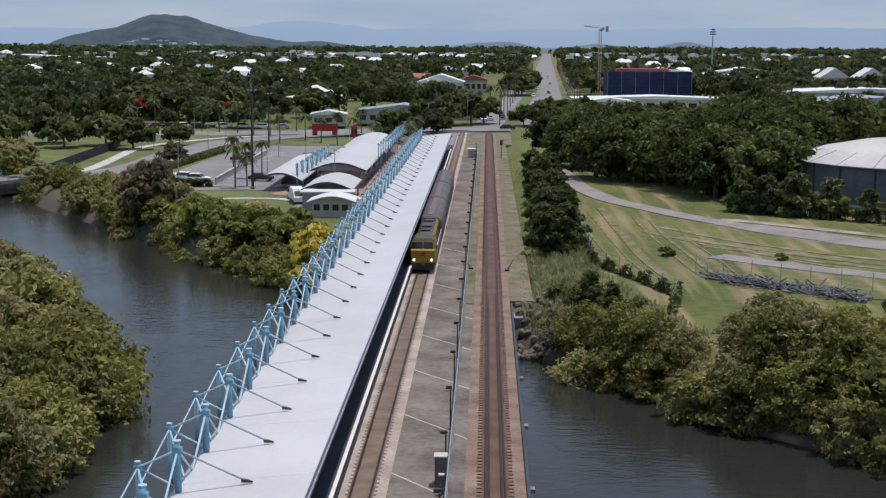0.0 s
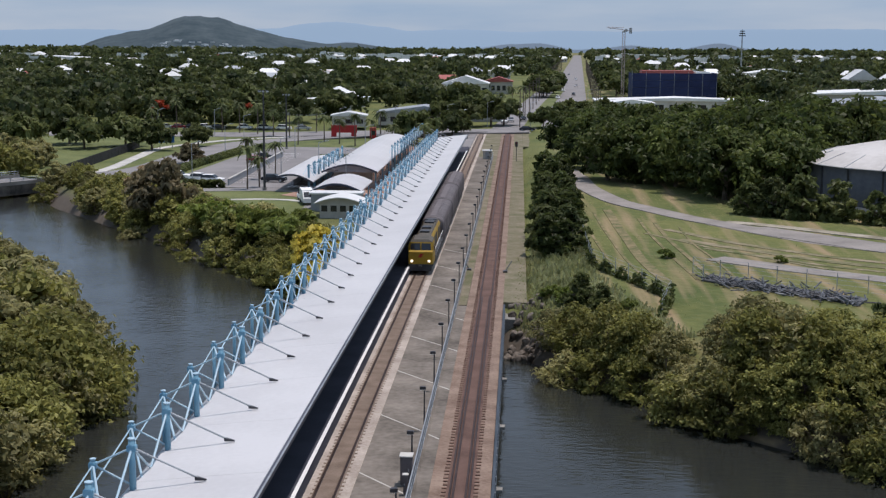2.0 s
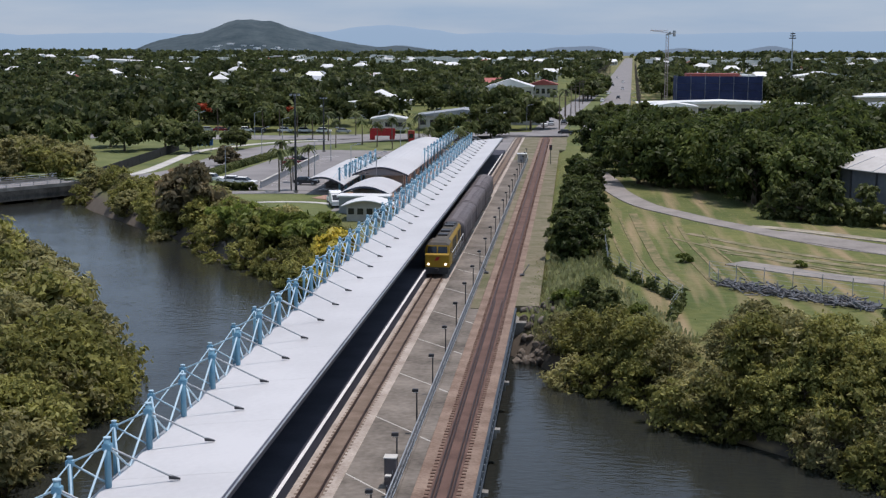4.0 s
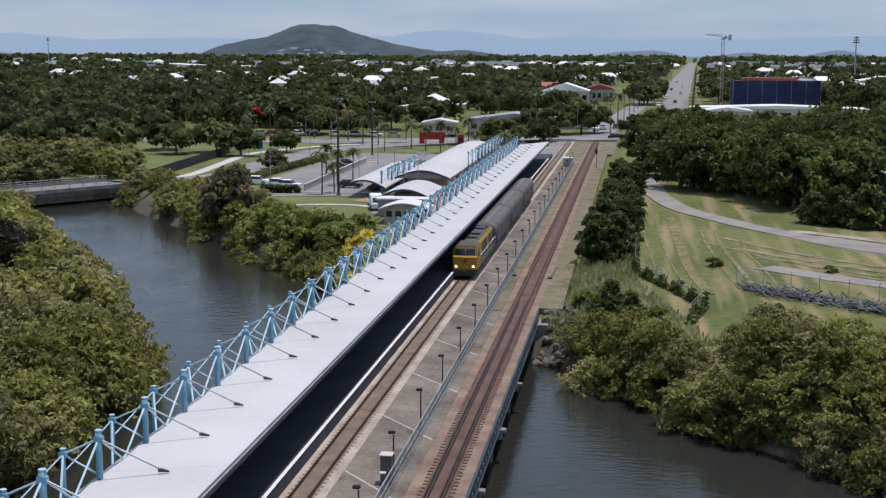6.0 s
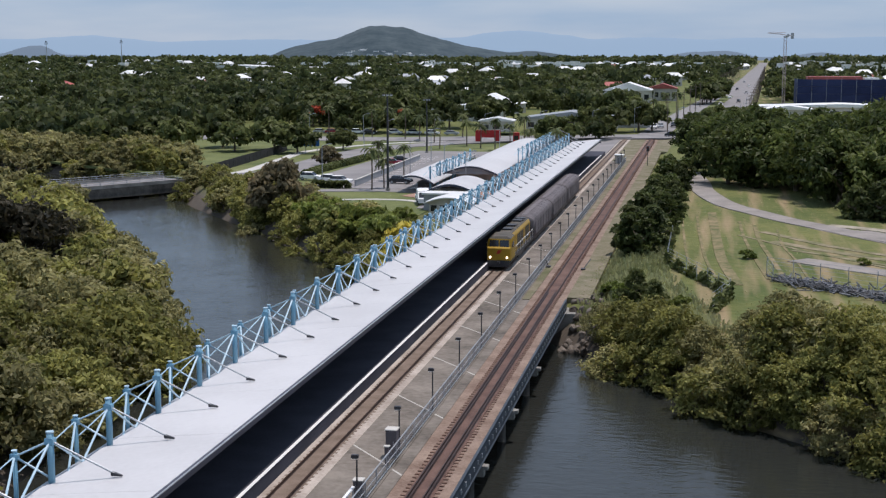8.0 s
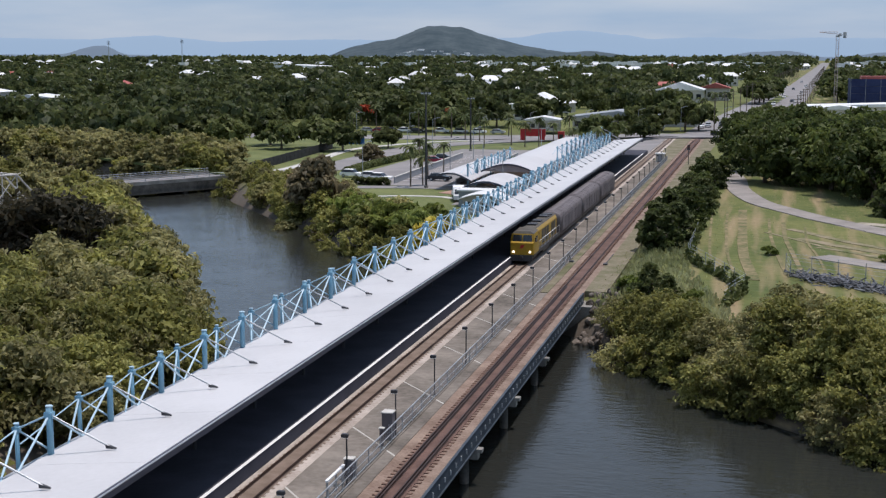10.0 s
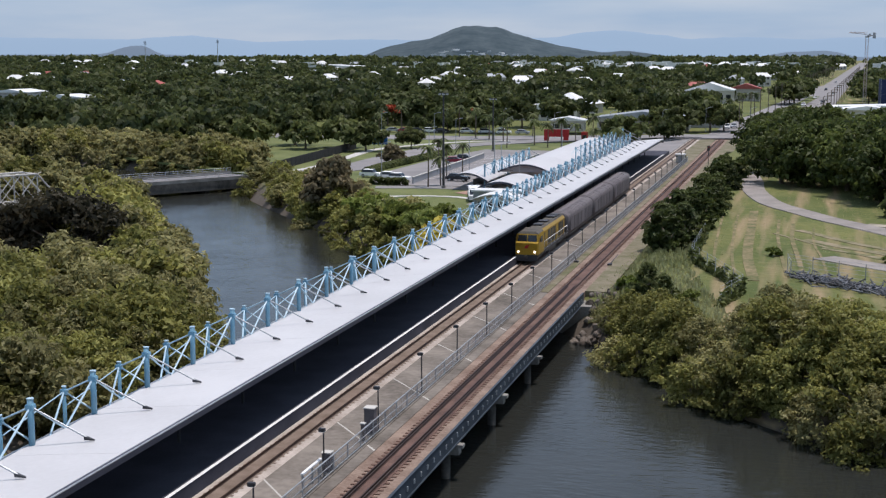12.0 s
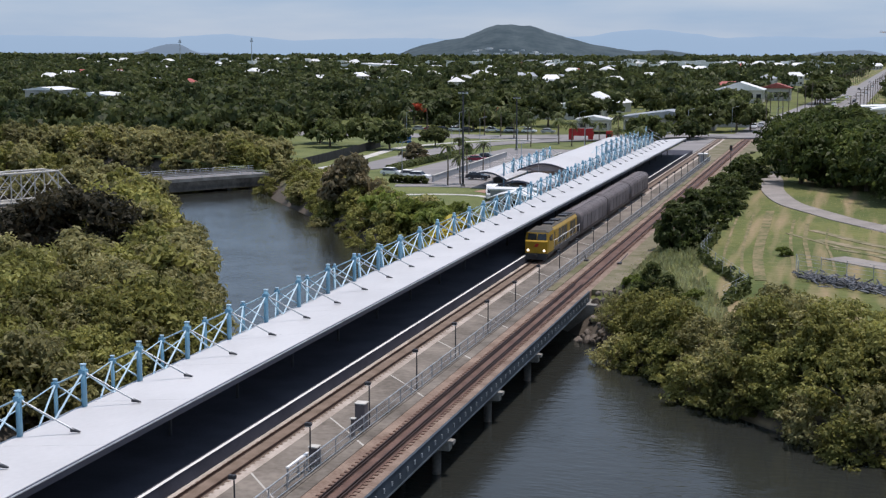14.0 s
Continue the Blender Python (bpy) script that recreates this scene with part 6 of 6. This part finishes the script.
shed("apartment_block", -236, 440, 0, 18, 14, 7.5, 1.0, M_TIN, "white two-storey block beyond the trees", 8)
shed("apartment_block", -262, 448, 0, 14, 14, 9, 1.0, M_TIN, "grey and white block beyond the trees", 6)
shed("warehouse", -520, 1500, 0, 120, 50, 7, 3, M_TIN, "wide white warehouse in the distance", 10)
shed("warehouse", -300, 2300, 0, 160, 60, 7, 3, M_TIN, "wide white industrial shed in the distance", 10)
shed("warehouse", -120, 2500, 0, 140, 60, 7, 3, M_TIN, "wide white industrial shed in the distance", 10)
shed("warehouse", -520, 2600, 0, 170, 60, 8, 3, M_TIN, "wide white industrial shed in the distance", 10)
shed("red_roofed_block", 0, 684, 0, 14, 12, 6.2, 2.3, M_REDTIN, "building with red roof above the trees", 5)
shed("billboard_shop", 24.5, 404, 0, 5, 4, 3.4, 0.6, M_BLUESIGN, "small blue-fronted shop by the crossing", 2)


def wrapped_building():
    t = thing("scaffolded_building", 79, 607, 0.25, 0, "building site wrapped in dark blue scaffold netting", "building")
    t.scale = (1, 1, 0.88)
    part("core", boxed(-18, 18, -8, 8, 0, 14.0), M_CONC, t)
    for k in range(6):
        for j in range(4):
            part("net_panel", boxed(-18.6 + k * 6.2, -18.6 + k * 6.2 + 6.1, -9.1, -9.0, j * 3.6 + 0.05, j * 3.6 + 3.55), M_NET, t, "dark blue netting panel" if not (k or j) else "")
    for s in (-18.7, 18.7):
        part("net_panel", boxed(s - .05, s + .05, -9, 9, 0, 14.4), M_NET, t)
    for k in range(7):
        part("scaffold_tube", tubed((-18.6 + k * 6.2, -9.2, 0), (-18.6 + k * 6.2, -9.2, 15.2), 0.08, 6), M_STEEL, t)
    part("roof", boxed(-14, 9, -5, 7, 14.0, 15.6), M_REDTIN, t, "red membrane roof")
    part("roof", boxed(10, 16, -5, 7, 14.0, 15.0), M_TIN, t, "white roof section")


wrapped_building()


def crane():
    t = thing("tower_crane", 51.2, 532, 0.25, 0, "pale grey-pink luffing tower crane above the town", "tower crane")
    t.scale = (0.56, 0.56, 0.56)
    h, w = 53, 0.9
    for sx in (-w, w):
        for sy in (-w, w):
            part("mast_leg", tubed((sx, sy, 0), (sx, sy, h), 0.14, 5), M_CRANE, t)
    for k in range(26):
        z = k * 2
        for p, q in (((-w, -w), (w, -w)), ((w, -w), (w, w)), ((w, w), (-w, w)), ((-w, w), (-w, -w))):
            a, b = (p, q) if k % 2 else (q, p)
            part("lattice", tubed((*a, z), (*b, z + 2), 0.07, 4), M_CRANE, t)
    part("slew_ring", tubed((0, 0, h), (0, 0, h + 1.2), 1.3, 12), M_STEEL, t)
    part("cab", boxed(0.8, 2.4, -1.6, -0.1, h + .6, h + 2.6, .05), M_STEEL, t)
    jib = part("jib", tubed((0, 0, h + 2.0), (-12, 0, h + 3.4), 0.2, 5), M_CRANE, t)
    part("chord", tubed((0, 0, h + 3.6), (-12, 0, h + 3.4), 0.14, 5), M_CRANE, jib)
    for k in range(9):
        part("lattice", tubed((-k * 1.33, 0, h + (2.0 if k % 2 else 3.6) + k * .1), (-(k + 1) * 1.33, 0, h + (3.6 if k % 2 else 2.1) + k * .1), 0.08, 4), M_CRANE, jib)
    part("counter_jib", boxed(0, 5.5, -.7, .7, h + 1.2, h + 1.7), M_CRANE, t)
    part("counterweight", boxed(3.6, 5.6, -.9, .9, h - .6, h + 3.4, .05), M_STEEL, t)


crane()
# the first mast stands in for a tall pine tree
for x, y, h, lab in ((190, 1100, 38, "slender mast standing in for a tall pine tree"), (-900, 2000, 46, "distant grey floodlight tower"), (-1030, 2000, 44, "distant grey lattice tower")):
    t = thing("radio_mast", x, y, 0.25, 0, lab, "mast", "masts on the horizon")
    part("mast", tubed((0, 0, 0), (0, 0, h), 0.9, 6, 0.35), M_STEEL, t)
    for k in range(3):
        part("antenna", boxed(-2.6 + k * .4, 2.6 - k * .4, -.5, .5, h * .86 + k * 1.8, h * .86 + k * 1.8 + .8), M_DARK, t)


# ---------- woods of the plain ----------
def clear_of(x, y):
    """Ground that the woods leave open: street, station, park, river, big roofs."""
    if abs(x - street(y)) < 15 + y * 0.004 and y > 380:
        return False
    if 28 < x < 135 and y < 520 or 110 < x < 190 and 380 < y < 500:
        return False
    if 612 < y < 660 and abs(x + 16 * y / 650) < 13 or 380 < y < 430 and abs(x + 20) < 20:
        return False
    if -80 < x < 0 and y < 500 and RNG.random() < 0.75:
        return False
    if any(b - 45 < y < b + 8 and abs(x - 20 - (a - 20) * y / b) < 7 for a, b, _ in HOUSE_SPOTS):
        return False
    if y < 1000 and street(y) - 42 < x < street(y) and y > 380:
        return False
    if y < 410 and x > -130:
        return x > 75 and y > 290
    if -48 < x < -2 and y < 465:
        return False
    if 38 < x < 112 and 470 < y < 612:
        return False
    if x < -90 and y < 330:
        return x < -190 or y > 318 + (x + 130) * 0.1
    if y < 560 and -85 < x < -20 and y > 440 and RNG.random() < .4:
        return False
    return True


def woods(name, spots, leaves, material, label, size_k=1.0):
    """Broad crowns of several leafy lobes each, over the plain."""
    out = []
    rng = np.random.default_rng(len(spots))
    for x, y, r, h in spots:
        base = 0.25 + (LOW if x < -12 and y < 420 else 0)
        lobes = int(rng.integers(5, 9))
        a = rng.uniform(0, 2 * math.pi, lobes)
        d0 = rng.uniform(0.15, 0.72, lobes) * r
        lobe_r = r * rng.uniform(0.30, 0.58, lobes)
        centre = np.stack([x + np.cos(a) * d0, y + np.sin(a) * d0, base + h * rng.uniform(0.35, 0.80, lobes)], 1)
        which = rng.integers(0, lobes, leaves)
        d = rng.normal(size=(leaves, 3))
        d[:, 2] = np.abs(d[:, 2]) - 0.3
        d /= np.linalg.norm(d, axis=1, keepdims=True)
        p = centre[which] + d * lobe_r[which][:, None] * np.array([1, 1, 0.8]) * rng.uniform(.7, 1.1, (leaves, 1))
        low = rng.random(leaves) < 0.14
        p[low, 2] = base + h * rng.uniform(0.05, 0.4, int(low.sum()))
        nn = d + rng.normal(scale=.45, size=d.shape)
        nn /= np.linalg.norm(nn, axis=1, keepdims=True)
        out.append(leaf_quads(rng, p, nn, r * 0.29 * size_k, 1.25))
    tagged(new(name, quads_mesh(name, np.concatenate(out), material)), label, "trees", kind="stuff")


near_spots, mid_spots, far_spots = [], [], []
for i in range(2300):
    y = RNG.uniform(300, 800)
    x = RNG.uniform(-0.75 * y - 60, 0.42 * y + 40)
    if clear_of(x, y) and all(abs(x - a) > 9 * (1 + b / 900) or abs(y - b) > 9 for a, b, _ in HOUSE_SPOTS if b < 820):
        near_spots.append((x, y, RNG.uniform(3.6, 7.6), RNG.uniform(5.0, 12.5)))
for i in range(2300):
    y = 800 + 1300 * RNG.uniform(0, 1)
    x = RNG.uniform(-0.75 * y, 0.42 * y)
    if clear_of(x, y) and all(abs(x - a) > 14 or abs(y - b) > 14 for a, b, _ in HOUSE_SPOTS if b > 700):
        mid_spots.append((x, y, RNG.uniform(5, 10), RNG.uniform(7, 13)))
for i in range(1800):
    y = 2100 + 1300 * RNG.uniform(0, 1)
    x = RNG.uniform(-0.75 * y, 0.42 * y)
    if abs(x - street(y)) > 20:
        far_spots.append((x, y, RNG.uniform(9, 18), RNG.uniform(9, 17)))
woods("wood_near", near_spots, 190, M_FAR, "dense mixed green trees of the town's parks", 0.95)
woods("wood_middle", mid_spots, 80, M_FAR, "tree-covered suburbs towards the hill", 1.25)
woods("wood_far", far_spots, 40, M_FAR, "tree belts of the distant plain", 1.8)


# distant pale roofs at the foot of the hill
bm = bmesh.new()
for k in range(560):
    b = radians(hr.uniform(-26, 14) if k % 4 == 0 else hr.uniform(-13, 14))
    if k < 150:
        deg, f = hr.uniform(-17.5, -5), hr.uniform(0.015, 0.14) ** 1.15
        bs, rs, radius, depth = HILL_RISE["backdrop_hill"]
        b, r = radians(deg), radius + depth * (f - 0.5)
        z = -5 + (29 + float(np.interp(deg, bs, rs)) * radius) * math.sin(math.pi * f) ** 0.8 - 2
    else:
        r, z = hr.uniform(1500, 2950), hr.uniform(6.5, 11)
    x, y = 20 + r * math.sin(b), r * math.cos(b)
    if abs(x - street(y)) < 25:
        continue
    w, d, hgt = (hr.uniform(3, 8) if k < 150 else hr.uniform(2.5, 7)), hr.uniform(3, 6), hr.uniform(1.2, 2.6)
    box(bm, x - w, x + w, y - d, y + d, z - (1 if k < 150 else 14), z + hgt)
tagged(part("far_houses", bm, M_TIN), "pale roofs of distant suburbs below the hill", "houses", kind="stuff")


# ---------- pieces of the track, last ----------
def sleepers(track, y0, y1, step, length, material, name="sleeper"):
    first = None
    k, y = 0, y0
    while y < y1 and k < 300:
        m = Matrix.Translation((RNG.uniform(-.03, .03), y, 0)) @ Matrix.Rotation(RNG.uniform(-.012, .012), 4, "Z")
        if first is None:
            first = part(name, boxed(-length / 2, length / 2, -0.11, 0.11, -0.12, 0.0), material, track)
            first.matrix_basis = m
        else:
            again(first, track, m)
        y += step
        k += 1
    bm = bmesh.new()
    while y < 371:
        box(bm, -length / 2, length / 2, y - .11, y + .11, -.12, 0.0)
        y += step
    o = part("far_sleepers", bm, material, track)
    tagged(o, kind="stuff")


sleepers(left_track, 48, 372, 0.68, 1.75, M_SLEEPER)
sleepers(right_track, 48, 372, 0.62, 2.1, mat("rusty_sleeper", (0.115, 0.062, 0.045), (0.20, 0.125, 0.095), 0.8, 9, 0.9, 0.3, vary=0.15))
